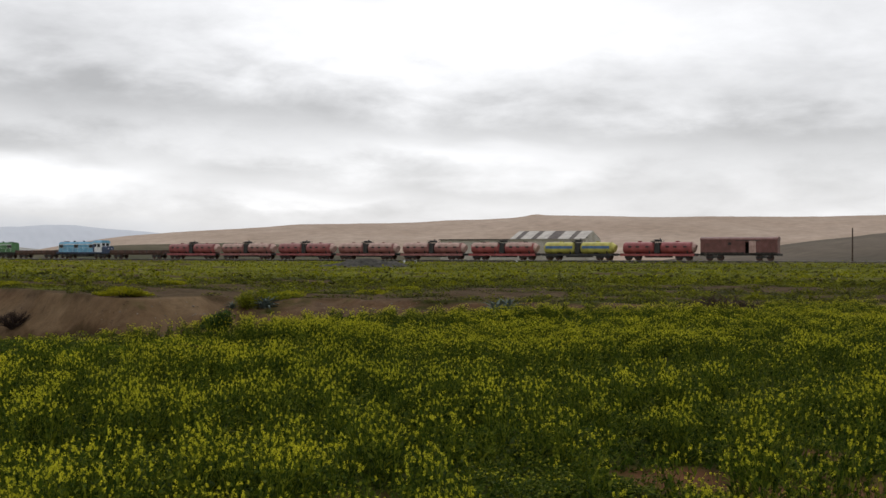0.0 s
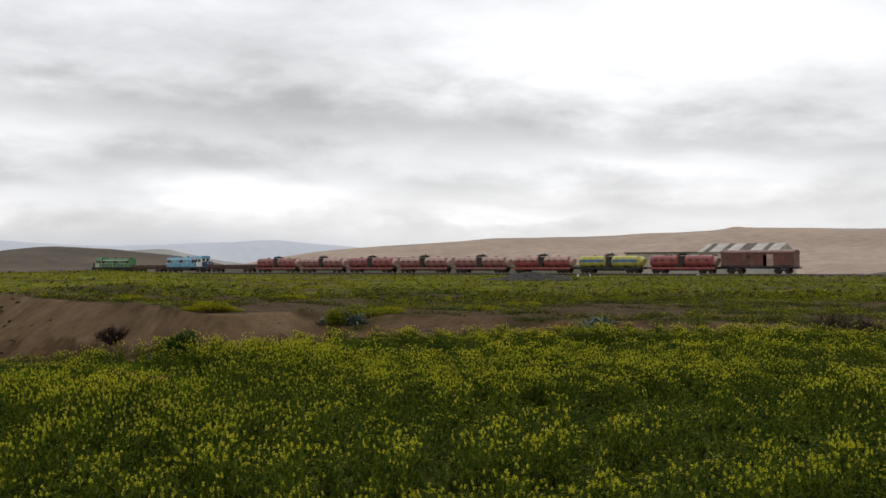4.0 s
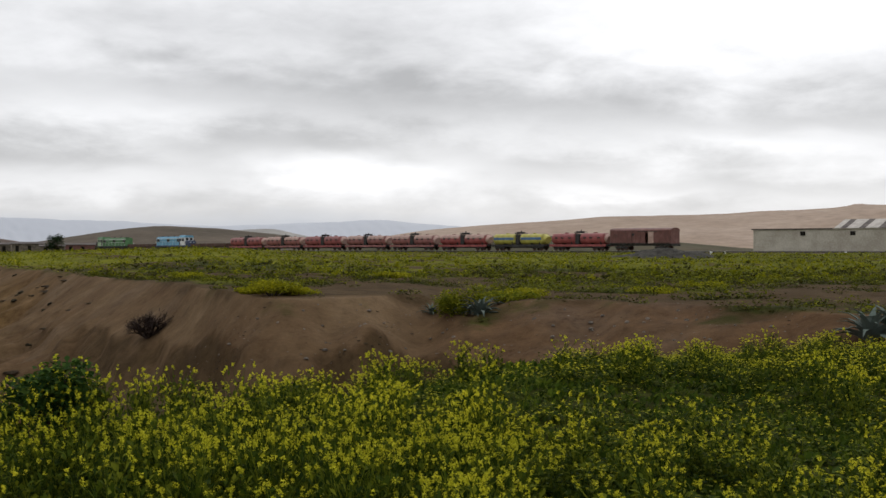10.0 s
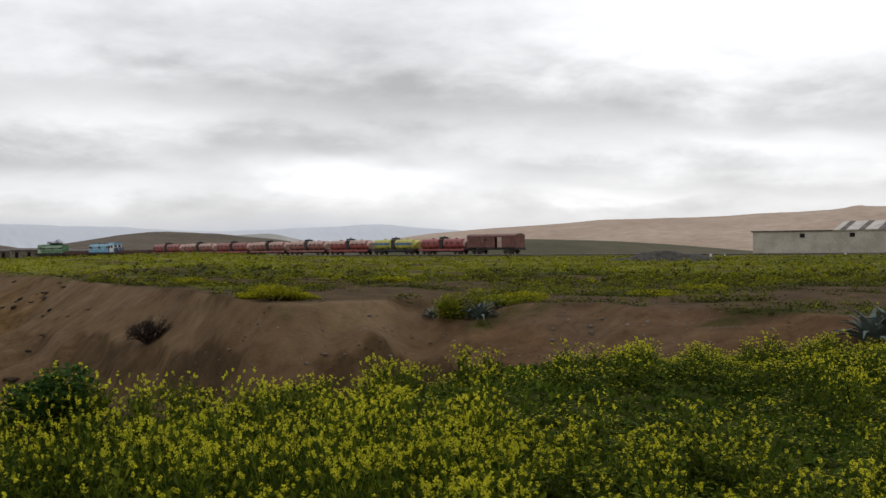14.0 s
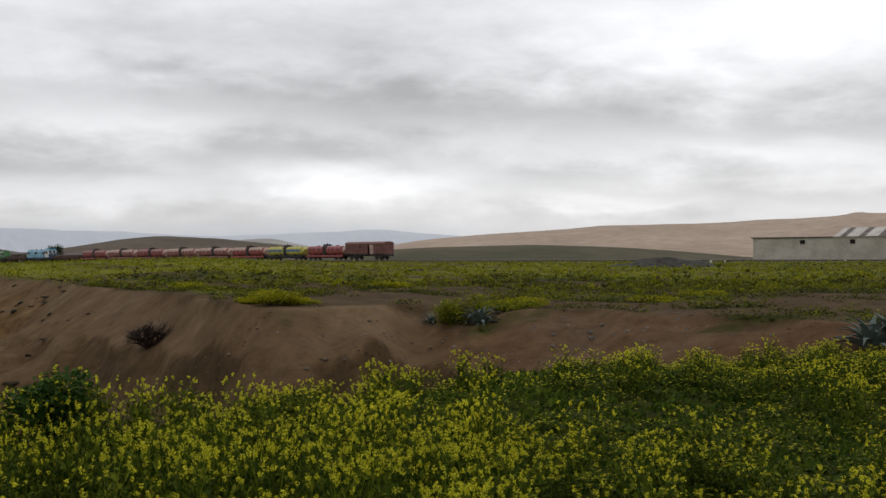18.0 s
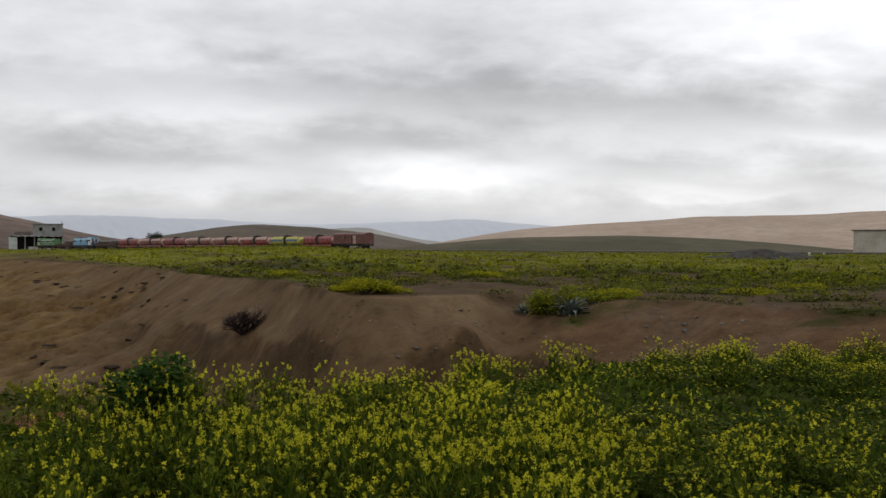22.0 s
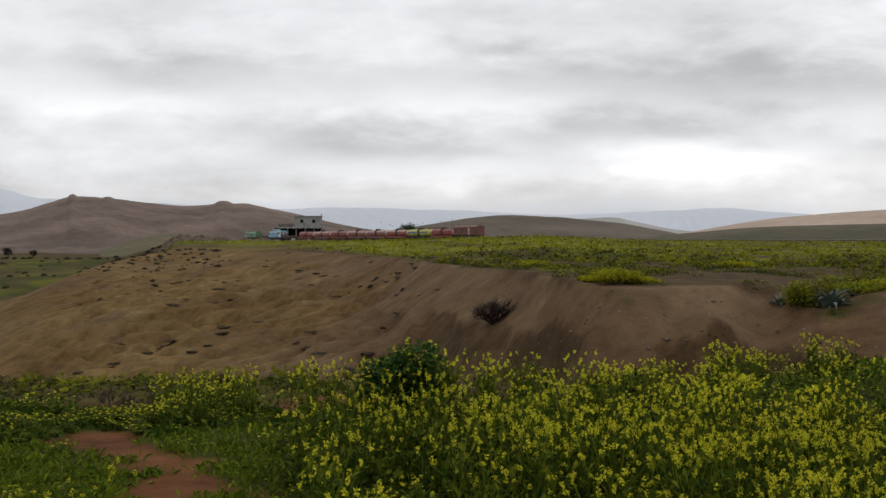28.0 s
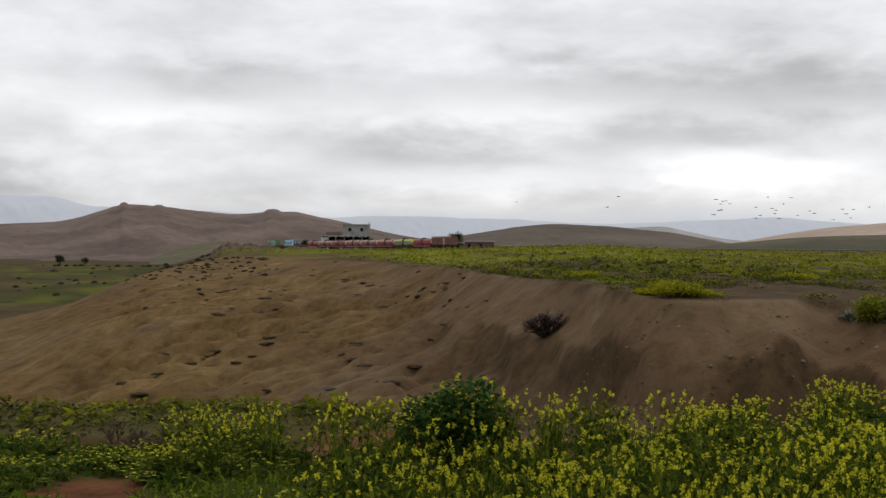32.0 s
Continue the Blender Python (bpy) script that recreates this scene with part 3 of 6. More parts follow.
def make_ground():
    bear = np.concatenate([np.arange(-180, -46, 3.0), np.arange(-46, 50, 0.24), np.arange(50, 180, 3.0)])
    r = np.concatenate([np.linspace(0.2, 3, 8), np.arange(3.2, 9, 0.13), np.arange(9, 24, 0.3), np.arange(24, 44, 0.17), np.geomspace(44.2, 160, 200), np.geomspace(163, 4700, 70)])
    B, R = np.meshgrid(np.radians(bear), r)
    x, y = R * np.sin(B), R * np.cos(B)
    z, veg, below = lay(x, y)
    bare = 1 - veg
    mid = (R > 9) & (R < 200)
    z = z + np.where(mid, bare * 0.018 * W_HUMMOCK(x, y), 0)
    # small hollows where the slope has slipped
    rs = np.random.RandomState(5)
    for _ in range(170):
        hb, hr = np.radians(rs.uniform(-33, -19)), rs.uniform(48, 112)
        hx, hy, hs = hr * np.sin(hb), hr * np.cos(hb), rs.uniform(0.3, 0.85)
        d = np.hypot((x - hx) / (2.4 * hs), (y - hy) / hs)
        near = d < 2.5
        z[near] -= (0.5 * hs * bare[near] * np.exp(-d[near] ** 2 * 1.2))
        z[near] += (0.12 * hs * bare[near] * np.exp(-(np.hypot((x[near] - hx) / (2.4 * hs), (y[near] - hy - 1.6 * hs) / hs)) ** 2))
    n, m = R.shape
    idx = np.arange(n * m).reshape(n, m)
    nxt = np.roll(idx, -1, axis=1)
    quads = np.stack([idx[:-1], nxt[:-1], nxt[1:], idx[1:]], -1).reshape(-1, 4)[:, ::-1]
    me = mesh_of("ground", np.stack([x, y, z], -1).reshape(-1, 3), quads, GROUND, True)
    b = np.degrees(B)
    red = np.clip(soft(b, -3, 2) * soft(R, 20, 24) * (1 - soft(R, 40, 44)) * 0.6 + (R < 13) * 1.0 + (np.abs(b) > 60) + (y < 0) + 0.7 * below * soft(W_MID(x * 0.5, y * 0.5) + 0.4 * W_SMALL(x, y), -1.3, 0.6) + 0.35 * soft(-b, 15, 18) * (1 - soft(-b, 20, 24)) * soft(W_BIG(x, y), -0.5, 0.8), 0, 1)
    pale = soft(-b + 3 * W_BIG(x, y), 16, 26) * (1 - soft(R, 190, 300)) * (0.9 - 0.25 * soft(W_BLOOM(x * 0.7, y * 0.7), 0, 1))
    thick, gold = cover(x, y)
    beyond = (R > np.interp(b, BEAR, RIM_R) - 1) & (np.abs(b) < 50)
    veg = np.where(beyond, veg * soft(thick, -0.2, 0.9), veg)
    gold = np.where(beyond, gold * soft(b, -31, -26) + 0.45 * soft(-b, 30.5, 32) * soft(W_BLOOM(x * 0.4, y * 0.12), 0.1, 0.7) * soft(R, 150, 200), 0)
    rim = np.interp(b, BEAR, RIM_R)
    tilth_shade = (np.abs(b) < 60) * soft(R - rim + 0.7 * W_MID(x, y), -0.4, 1.6) * np.maximum(soft(b, -27, -22), soft(R - rim, 12, 40)) * 0.9
    # shade of the hollow below the lip, painted in as dark earth
    tilth_shade = np.maximum(tilth_shade, 0.85 * below * soft(W_MID(x * 0.5, y * 0.5) + 0.5 * W_SMALL(x, y), -1.5, 0.4))
    # a pale dry wash along the foot of the long slope
    dry = np.exp(-((R - 58 + 1.6 * (b + 33)) / 3.2) ** 2) * soft(-b, 29.5, 31.5) * (1 - soft(-b, 35.5, 37)) * soft(W_MID(x * 0.6, y * 0.6), -0.9, 0.5) * 0.8
    floor_green = np.maximum(soft(-b, 30, 34) * soft(R, 16, 24) * (1 - soft(R, 55, 75)), 0.8 * soft(-b, 21, 25) * (1 - soft(R, np.interp(b, BEAR, LOW_R) - 3, np.interp(b, BEAR, LOW_R) + 1)) * (R > 11)) * soft(W_BLOOM(x, y) + 0.4 * W_GROW(x, y), -0.6, 0.5) * (1 - 0.9 * dry)
    veg = np.maximum(veg, 0.85 * floor_green)
    for key, val in (("veg", veg), ("red", red), ("pale", pale), ("gold", gold), ("dry", dry), ("rust", np.where(y < 0, 0.4, R < 13)), ("tilth_shade", tilth_shade)):
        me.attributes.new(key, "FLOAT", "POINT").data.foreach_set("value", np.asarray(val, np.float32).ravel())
    tagged(new("ground", me), "grassy plateau cut by a bare earth gully under overcast light", "ground", kind="structure")


make_ground()


def hill(name, crest, dist, deep, mat, label, seed, rough=0.03, base=-9.0, knobs=(), gullied=0.02):
    """A long hill: its crest by bearing and angle above the eye, at a given distance; it falls away before and behind."""
    bs, es = zip(*crest)
    bear = np.arange(bs[0], bs[-1] + 0.01, 0.1)
    e = np.interp(bear, bs, es)
    k = np.ones(9) / 9
    e = np.convolve(np.pad(e, 4, mode="edge"), k, "valid")
    w = Waves(seed, dist * 0.12, 4)
    e = e + rough * w(bear * dist * 0.0175, bear * 0)
    for kb, kw, kh in knobs:
        e = e + kh * np.exp(-((bear - kb) / kw) ** 4)
    top = EYE + dist * np.tan(np.radians(e))
    s = np.concatenate([np.linspace(-1, 0, 26), np.linspace(0.08, 0.8, 7)])
    Bm, S = np.meshgrid(np.radians(bear), s)
    R = dist + S * deep
    wv = Waves(seed + 50, deep * 0.5, 5, 0.6)
    prof = np.where(S < 0, 1 - soft(-S, 0, 1) ** 0.85, 1 - soft(S, 0, 0.8))
    x, y = R * np.sin(Bm), R * np.cos(Bm)
    hgt = (top[None, :] - base)
    arc = np.degrees(Bm) * dist * 0.0175
    wg = Waves(seed + 70, deep * 0.22, 4, 0.62)
    gully = np.abs(wg(arc + 0.3 * (R - dist), (R - dist) * 0.22)) - 0.7
    face = np.where(S < 0, np.sin(np.pi * np.clip(-S, 0, 1)) ** 0.8, 0)
    z = base + hgt * prof + face * hgt * (0.02 * wv(x, y) + gullied * gully)
    n, m = R.shape
    idx = np.arange(n * m).reshape(n, m)
    quads = np.stack([idx[:-1, :-1], idx[1:, :-1], idx[1:, 1:], idx[:-1, 1:]], -1).reshape(-1, 4)
    me = mesh_of(name, np.stack([x, y, z], -1).reshape(-1, 3), quads, mat, True)
    tagged(new(name, me), label, "hill", kind="structure")


hill("hill_tan", [(-9, -.4), (-5.5, .0), (-2.8, .5), (-.6, .84), (3.1, 1.14), (8, 1.45), (13.7, 1.57), (18, 1.78), (19.5, 1.93), (24.3, 1.82), (32, 1.82), (37, 1.83), (41, 2.24), (45, 2.44), (56, 2.6), (75, .5)],
     950, 480, HILLTAN, "long dry tan hillside behind the railway", 11, 0.012, knobs=((19.2, .35, .05),))
hill("hill_olive", [(25, -.3), (29, .2), (32.5, .72), (37.2, 1.2), (41, 1.75), (44.7, 2.08), (56, 2.8), (78, .5)], 640, 330, HILLOLIVE, "dark olive hillside beside the railway", 12, 0.02)
hill("hill_green", [(-10, -.5), (-5.5, .08), (-2.4, .36), (.1, .5), (4.2, .56), (7.4, .5), (11.3, .24), (14.4, -.02), (19, -.4)], 620, 240, HILLGREEN, "low green cropped rise beyond the railway", 13, 0.01)
hill("hill_round", [(-23, -.4), (-20, .05), (-17.2, .52), (-14.8, .88), (-13, 1.03), (-10.2, .92), (-7.6, .62), (-5.5, .22), (-2, -.4)], 1150, 420, HILLOLIVE, "rounded dark olive hill in the distance", 14, 0.01)
hill("hill_hazy", [(-14, .2), (-11, .75), (-8.9, .87), (-7.9, .9), (-6.8, .65), (-5.5, .38), (-3, .1), (0, -.3)], 1800, 420, HILLHAZE, "hill painted pale with haze behind the round hill", 15, 0.01)
hill("hill_brown", [(-62, .3), (-45, .6), (-36.3, 1.0), (-35.2, 1.22), (-33.2, 1.82), (-31.7, 1.78), (-30.2, 1.6), (-28.1, 1.42), (-26.4, 1.56), (-25.2, 1.54), (-23.1, 1.1), (-20.5, .5), (-18, .05), (-15, -.4)],
     1350, 620, HILLBROWN, "bare brown hills with rocky knobs on top", 16, 0.015, -12.0, ((-33.2, .16, .11), (-31.6, .2, .06), (-26.4, .35, .13)), 0.05)
hill("hill_foot", [(-32, -.7), (-30.8, -.25), (-29.8, .02), (-28.8, .14), (-27.5, .1), (-26.3, -.15), (-24.5, -.7)], 820, 160, CROPGREEN, "low green field at the foot of the brown hills", 18, 0.01)
hill("hill_blue_haze", [(-62, 2.2), (-45, 2.2), (-36, 2.2), (-34.9, 1.75), (-24.2, 1.3), (-21, 1.34), (-18, 1.34), (-14.8, 1.24), (-10.2, 1.0), (-5.5, 1.22), (-2.6, 1.3), (-.6, 1.1), (3, .9), (12, .6), (25, .2)],
     4300, 500, HAZEBLUE, "mountain range painted in pale blue haze under the clouds", 17, 0.03)


# ---- the railway: a line that runs away to the north-west ----
STEP = np.linspace(-200, 640, 841)


def railway_line():
    s = np.clip(STEP, -68, 583)
    turn = 2.47558 - 0.00153175 * s + 6.6847e-06 * s ** 2 - 9.0736e-09 * s ** 3
    dx, dy = np.cos(turn), np.sin(turn)
    x = np.concatenate([[0], np.cumsum((dx[1:] + dx[:-1]) / 2)])
    y = np.concatenate([[0], np.cumsum((dy[1:] + dy[:-1]) / 2)])
    z = np.interp(STEP, [-200, 0, 170, 260, 400, 480, 640], [1.0, 1.1, 1.05, 0.75, 0.0, -0.35, -0.7])
    z = np.convolve(np.pad(z, 20, mode="edge"), np.ones(41) / 41, "valid")
    zero = np.argmin(np.abs(STEP))
    return x - x[zero] + 102.8, y - y[zero] + 162.5, z


LINE_X, LINE_Y, LINE_Z = railway_line()


def on_line(s):
    return Vector((np.interp(s, STEP, LINE_X), np.interp(s, STEP, LINE_Y), np.interp(s, STEP, LINE_Z)))


def sweep(name, profile, mat, parent=None, lo=-200, hi=516, step=4, kind=None):
    """A profile of (across, up) points drawn along the line."""
    s = np.arange(lo, hi + 0.1, step)
    rows = []
    for v in s:
        p, q = on_line(v - 0.5), on_line(v + 0.5)
        d = (q - p).normalized()
        side = Vector((-d.y, d.x, 0))
        c = (p + q) / 2
        rows.append([c + side * a + Vector((0, 0, b)) for a, b in profile])
    n, m = len(rows), len(profile)
    idx = np.arange(n * m).reshape(n, m)
    nxt = np.roll(idx, -1, axis=1)
    quads = np.stack([idx[:-1], nxt[:-1], nxt[1:], idx[1:]], -1).reshape(-1, 4)
    me = mesh_of(name, np.array([tuple(v) for r in rows for v in r]), quads, mat)
    ob = new(name, me)
    if parent is not None:
        ob.parent = parent
    return ob


def make_railway():
    bed = sweep("railway_track", [(-3.4, -1.4), (-1.7, -0.28), (1.7, -0.28), (3.4, -1.4)], BALLAST)
    tagged(bed, "single railway track on a low ballast bank in the grass", "railway track", kind="structure")
    for side in (-0.72, 0.72):
        sweep("rail", [(side - 0.07, -0.15), (side + 0.07, -0.15), (side + 0.035, 0.0), (side - 0.035, 0.0)], STEEL, bed)
    vs, fs = [], []
    for k, s in enumerate(np.arange(-60, 520, 1.6)):
        c = on_line(s)
        d = (on_line(s + 1) - c).normalized()
        side = Vector((-d.y, d.x, 0))
        for u in (-0.13, 0.13):
            for v in (-1.25, 1.25):
                for w in (-0.3, -0.16):
                    vs.append(tuple(c + d * u + side * v + Vector((0, 0, w))))
        o = 8 * k
        fs += [(o, o + 1, o + 3, o + 2), (o + 4, o + 6, o + 7, o + 5), (o + 1, o + 5, o + 7, o + 3), (o, o + 2, o + 6, o + 4), (o, o + 4, o + 5, o + 1), (o + 2, o + 3, o + 7, o + 6)]
    ob = new("sleepers", mesh_of("sleepers", vs, fs, GRAVEL))
    ob.parent = bed
    tagged(ob, kind="stuff")


make_railway()


# ---- rolling stock; x runs forwards, z up from the rail ----
def wheel_bm():
    bm = rod((0, -0.075, 0), (0, 0.055, 0), 0.46, 18)
    rod((0, 0.055, 0), (0, 0.085, 0), 0.50, 18, bm)
    rod((0, -0.13, 0), (0, -0.075, 0), 0.13, 10, bm)
    return bm


def bogie(parent, x, base=2.0):
    bm = box(0, 0.98, 0.62, base + 0.9, 0.12, 0.26, 0.03)
    box(0, -0.98, 0.62, base + 0.9, 0.12, 0.26, 0.03, bm)
    box(0, 0, 0.72, 0.5, 2.0, 0.25, 0.03, bm)
    for u in (-base / 2, base / 2):
        for v in (-0.98, 0.98):
            box(u, v, 0.5, 0.36, 0.2, 0.36, 0.04, bm)
        rod((u, -0.9, 0.5), (u, 0.9, 0.5), 0.08, 8, bm)
    b = part("bogie", bm, BLACK, parent, at=pose(x, 0, 0))
    first = None
    for u in (-base / 2, base / 2):
        for v, turn in ((-0.76, 0), (0.76, 180)):
            at = pose(u, v, 0.5, 0, 0, turn)
            if first is None:
                first = part("wheel", wheel_bm(), RUST, b, at=at)
            else:
                again(first, b, at)


def underframe(parent, length, mat=BLACK, z=1.05):
    bm = box(0, 0.95, z, length, 0.14, 0.3, 0.02)
    box(0, -0.95, z, length, 0.14, 0.3, 0.02, bm)
    for u in np.linspace(-length / 2 + 0.1, length / 2 - 0.1, 7):
        box(u, 0, z, 0.16, 1.9, 0.24, 0, bm)
    for e in (-1, 1):
        box(e * (length / 2 + 0.04), 0, z, 0.12, 2.6, 0.36, 0.02, bm)
    part("underframe", bm, mat, parent)
    first = None
    for e in (-1, 1):
        for v in (-0.87, 0.87):
            at = pose(e * (length / 2 + 0.08), v, z, 0, 0, 0 if e > 0 else 180)
            if first is None:
                bb = rod((0, 0, 0), (0.34, 0, 0), 0.09, 10)
                rod((0.34, 0, 0), (0.40, 0, 0), 0.22, 14, bb)
                first = part("buffer", bb, BLACK, parent, at=at)
            else:
                again(first, parent, at)


def hand_rail(parent, x0, x1, y, z0, z1, n):
    bm = rod((x0, y, z1), (x1, y, z1), 0.025, 6)
    for u in np.linspace(x0, x1, n):
        rod((u, y, z0), (u, y, z1), 0.022, 6, bm)
    part("railing", bm, WHITE, parent)


def locomotive(length, paint, low, cab_paint, roof_mat, cab_front, label):
    root = tagged(new("diesel_locomotive"), label, "locomotive", "train vehicles")
    L = length - 1.0
    underframe(root, L)
    part("side_skirt", box(0, 0, 1.35, L - 0.1, 2.86, 0.34, 0.04), low, root)
    bogie(root, L / 2 - 2.6, 2.6), bogie(root, -L / 2 + 2.6, 2.6)
    part("fuel_tank", box(0, 0, 0.78, 3.6, 2.3, 0.62, 0.12), BLACK, root)
    e = 1 if cab_front else -1
    # long hood with a cab at one end and a short nose before it
    c0, c1 = L / 2 - 1.7, L / 2 - 4.3
    x_end = -L / 2 + 0.5
    hood = prism([(-1.15, 1.5), (1.15, 1.5), (1.15, 3.45), (0.85, 3.8), (-0.85, 3.8), (-1.15, 3.45)], e * x_end, e * (c1 + 0.02))
    hood_ob = part("hood", hood, paint, root)
    part("hood_roof", box(e * (x_end + c1) / 2, 0, 3.84, abs(c1 - x_end) - 0.4, 1.5, 0.1, 0.03), roof_mat, root)
    part("nose", prism([(-1.15, 1.5), (1.15, 1.5), (1.15, 2.55), (0.9, 2.8), (-0.9, 2.8), (-1.15, 2.55)], e * (c0 + 0.02), e * (L / 2 - 0.3)), low, root)
    cab = part("cab", prism([(-1.42, 1.5), (1.42, 1.5), (1.42, 3.5), (1.0, 4.05), (-1.0, 4.05), (-1.42, 3.5)], e * c1, e * c0), cab_paint, root)
    part("cab_roof", prism([(-1.5, 3.62), (1.5, 3.62), (1.05, 4.17), (-1.05, 4.17)], e * (c1 - 0.12), e * (c0 + 0.12)), roof_mat, root)
    for v in (-1, 1):
        for u in (0.72, 1.85):
            part("window", box(e * (c1 + u), v * 1.425, 3.0, 0.85, 0.04, 0.72, 0.01), DARKGLASS, cab)
        part("front_window", box(e * (c0 + 0.01), v * 0.62, 3.2, 0.04, 0.85, 0.62, 0.01), DARKGLASS, cab)
        part("door", box(e * (c1 + 0.28), v * 1.43, 2.45, 0.5, 0.035, 1.7, 0.01), low, cab)
        for k, u in enumerate(np.linspace(x_end + 0.8, c1 - 0.8, 7)):
            part("grille" if k % 3 == 0 else "hood_door", box(e * u, v * 1.165, 2.5 if k % 3 else 2.9, (abs(c1 - x_end) - 1.6) / 7.4, 0.04, 1.6 if k % 3 else 0.9, 0.01),
                 BLACK if k % 3 == 0 else paint, hood_ob)
        part("stripe", box(e * (x_end + c1) / 2, v * 1.172, 3.3, abs(c1 - x_end) - 0.3, 0.03, 0.14), WHITE, hood_ob)
        hand_rail(root, e * x_end, e * c1, v * 1.4, 1.52, 2.5, 8)
        part("headlight", rod((e * (L / 2 - 0.3), v * 0.5, 2.3), (e * (L / 2 - 0.24), v * 0.5, 2.3), 0.13, 12), WHITE, root)
    for u in (0.35, 0.62):
        part("exhaust_stack", rod((e * (x_end * (1 - u) + c1 * u), 0, 3.85), (e * (x_end * (1 - u) + c1 * u), 0, 4.15), 0.22, 10), BLACK, root)
    part("radiator_fan", rod((e * (x_end + 1.4), 0, 3.85), (e * (x_end + 1.4), 0, 4.02), 0.62, 16), BLACK, root)
    return root


def tank_bm(length, zc=2.5, w=1.42, h=1.36):
    """A barrel with a flattened top, bulging ends and a hopper belly."""
    bm = bmesh.new()
    rings = []
    n = 20
    for u, k in ((-1, 0.30), (-0.985, 0.62), (-0.94, 0.84), (-0.86, 0.96), (-0.75, 1), (0, 1), (0.75, 1), (0.86, 0.96), (0.94, 0.84), (0.985, 0.62), (1, 0.30)):
        ring = []
        for i in range(n):
            a = 2 * math.pi * i / n
            cy, cz = math.cos(a), math.sin(a)
            ring.append(bm.verts.new((u * length / 2, math.copysign(abs(cy) ** 0.8, cy) * w * k, zc + math.copysign(abs(cz) ** 0.85, cz) * h * (0.25 + 0.75 * k))))
        rings.append(ring)
    for a, b in zip(rings, rings[1:]):
        for i in range(n):
            bm.faces.new((a[i], a[(i + 1) % n], b[(i + 1) % n], b[i])).smooth = True
    bm.faces.new(rings[0][::-1]), bm.faces.new(rings[-1])
    bmesh.ops.recalc_face_normals(bm, faces=bm.faces)
    return bm


def hopper_wagon(length, paint, top_mat, band, label):
    """A bogie wagon with two barrel tanks and a walkway between them."""
    root = tagged(new("tank_wagon"), label, "railway wagon", "train vehicles")
    L = length - 1.0
    underframe(root, L, BLACK)
    bogie(root, L / 2 - 2.2, 1.8), bogie(root, -L / 2 + 2.2, 1.8)
    tl = L / 2 - 0.85
    for e in (-1, 1):
        cx = e * (0.42 + tl / 2)
        tank = part("tank", tank_bm(tl), paint, root, at=pose(cx, 0, 0))
        cap = prism([(1.45, 2.95), (1.32, 3.36), (1.0, 3.72), (0.45, 3.93), (-0.45, 3.93), (-1.0, 3.72), (-1.32, 3.36), (-1.45, 2.95), (-0.9, 2.9), (0.9, 2.9)], -tl * 0.43, tl * 0.43)
        part("dusty_top", cap, top_mat, tank)
        part("outlet_cone", rod((0, 0, 0.62), (0, 0, 1.5), 0.25, 14, None, 1.15), BLACK, tank)
        hb = rod((0, 0, 3.9), (0, 0, 4.1), 0.36, 14)
        rod((0, 0, 4.1), (0, 0, 4.16), 0.42, 14, hb)
        part("hatch", hb, top_mat, tank)
        for v in (-1, 1):
            if band:
                part("band", box(0, v * 1.40, 2.72, tl * 0.84, 0.1, 0.62, 0.03), band, tank)
            else:
                for q in (-0.28, 0.02, 0.25):
                    part("plate", box(q * tl, v * 1.44, 2.8, 0.6, 0.05, 0.34, 0.01), BLACK if q else DUST, tank)
            part("saddle", prism([(v * 0.8, 1.2), (v * 1.25, 1.2), (v * 1.35, 2.2), (v * 1.0, 1.7)], -tl * 0.36, -tl * 0.36 + 0.2), BLACK, tank)
        end = box(e * (L / 2 - 0.42), 0, 1.24, 0.8, 2.5, 0.08)
        part("end_platform", end, RUST, root)
        lad = bmesh.new()
        for v in (-0.25, 0.25):
            rod((e * (L / 2 - 0.62), v, 1.2), (e * (L / 2 - 0.62), v, 3.7), 0.03, 6, lad)
        for z in np.arange(1.5, 3.7, 0.32):
            rod((e * (L / 2 - 0.62), -0.25, z), (e * (L / 2 - 0.62), 0.25, z), 0.022, 6, lad)
        part("ladder", lad, BLACK, root)
    # added dark filler closes the gap under the frame, standing for its shade
    part("brake_gear", box(0, 0, 0.78, 4.6, 2.0, 0.5, 0.05), BLACK, root)
    for v in (-1, 1):
        part("side_sill", box(0, v * 1.3, 1.0, L - 0.3, 0.1, 0.42, 0.02), paint if not band else BLACK, root)
    part("end_hood", rod((-L / 2 + 1.0, 0, 2.55), (-L / 2 + 0.15, 0, 2.35), 1.32, 14, None, 0.95), DUST if not band else YELLOW, root, "dust-caked tapering end")
    # walkway and pipes between the tanks
    part("centre_ladder", box(0, 0, 2.5, 1.0, 2.7, 2.6, 0.25), BLACK, root)
    walk_top = box(0, 0, 4.02, 1.5, 2.0, 0.09, 0.02)
    for u in (-0.7, 0.7):
        for v in (-0.95, 0.95):
            rod((u, v, 4.0), (u, v, 4.42), 0.03, 6, walk_top)
    for v in (-0.95, 0.95):
        rod((-0.7, v, 4.42), (0.7, v, 4.42), 0.028, 6, walk_top)
    part("walkway", walk_top, BLACK, root)
    hood = box(0.1, 0.1, 4.28, 1.05, 1.5, 0.46, 0.12)
    rod((-0.4, 0.5, 4.3), (-0.4, 0.5, 4.8), 0.12, 8, hood)
    part("loading_hood", hood, BLACK, root)
    part("pipe", rod((0.3, 0.5, 3.6), (1.3, 0.5, 4.2), 0.09, 8), BLACK, root)
    # the tanks sit low on their frame
    for ob in root.children_recursive:
        if ob.name.startswith(("bogie", "wheel", "underframe", "buffer")):
            continue
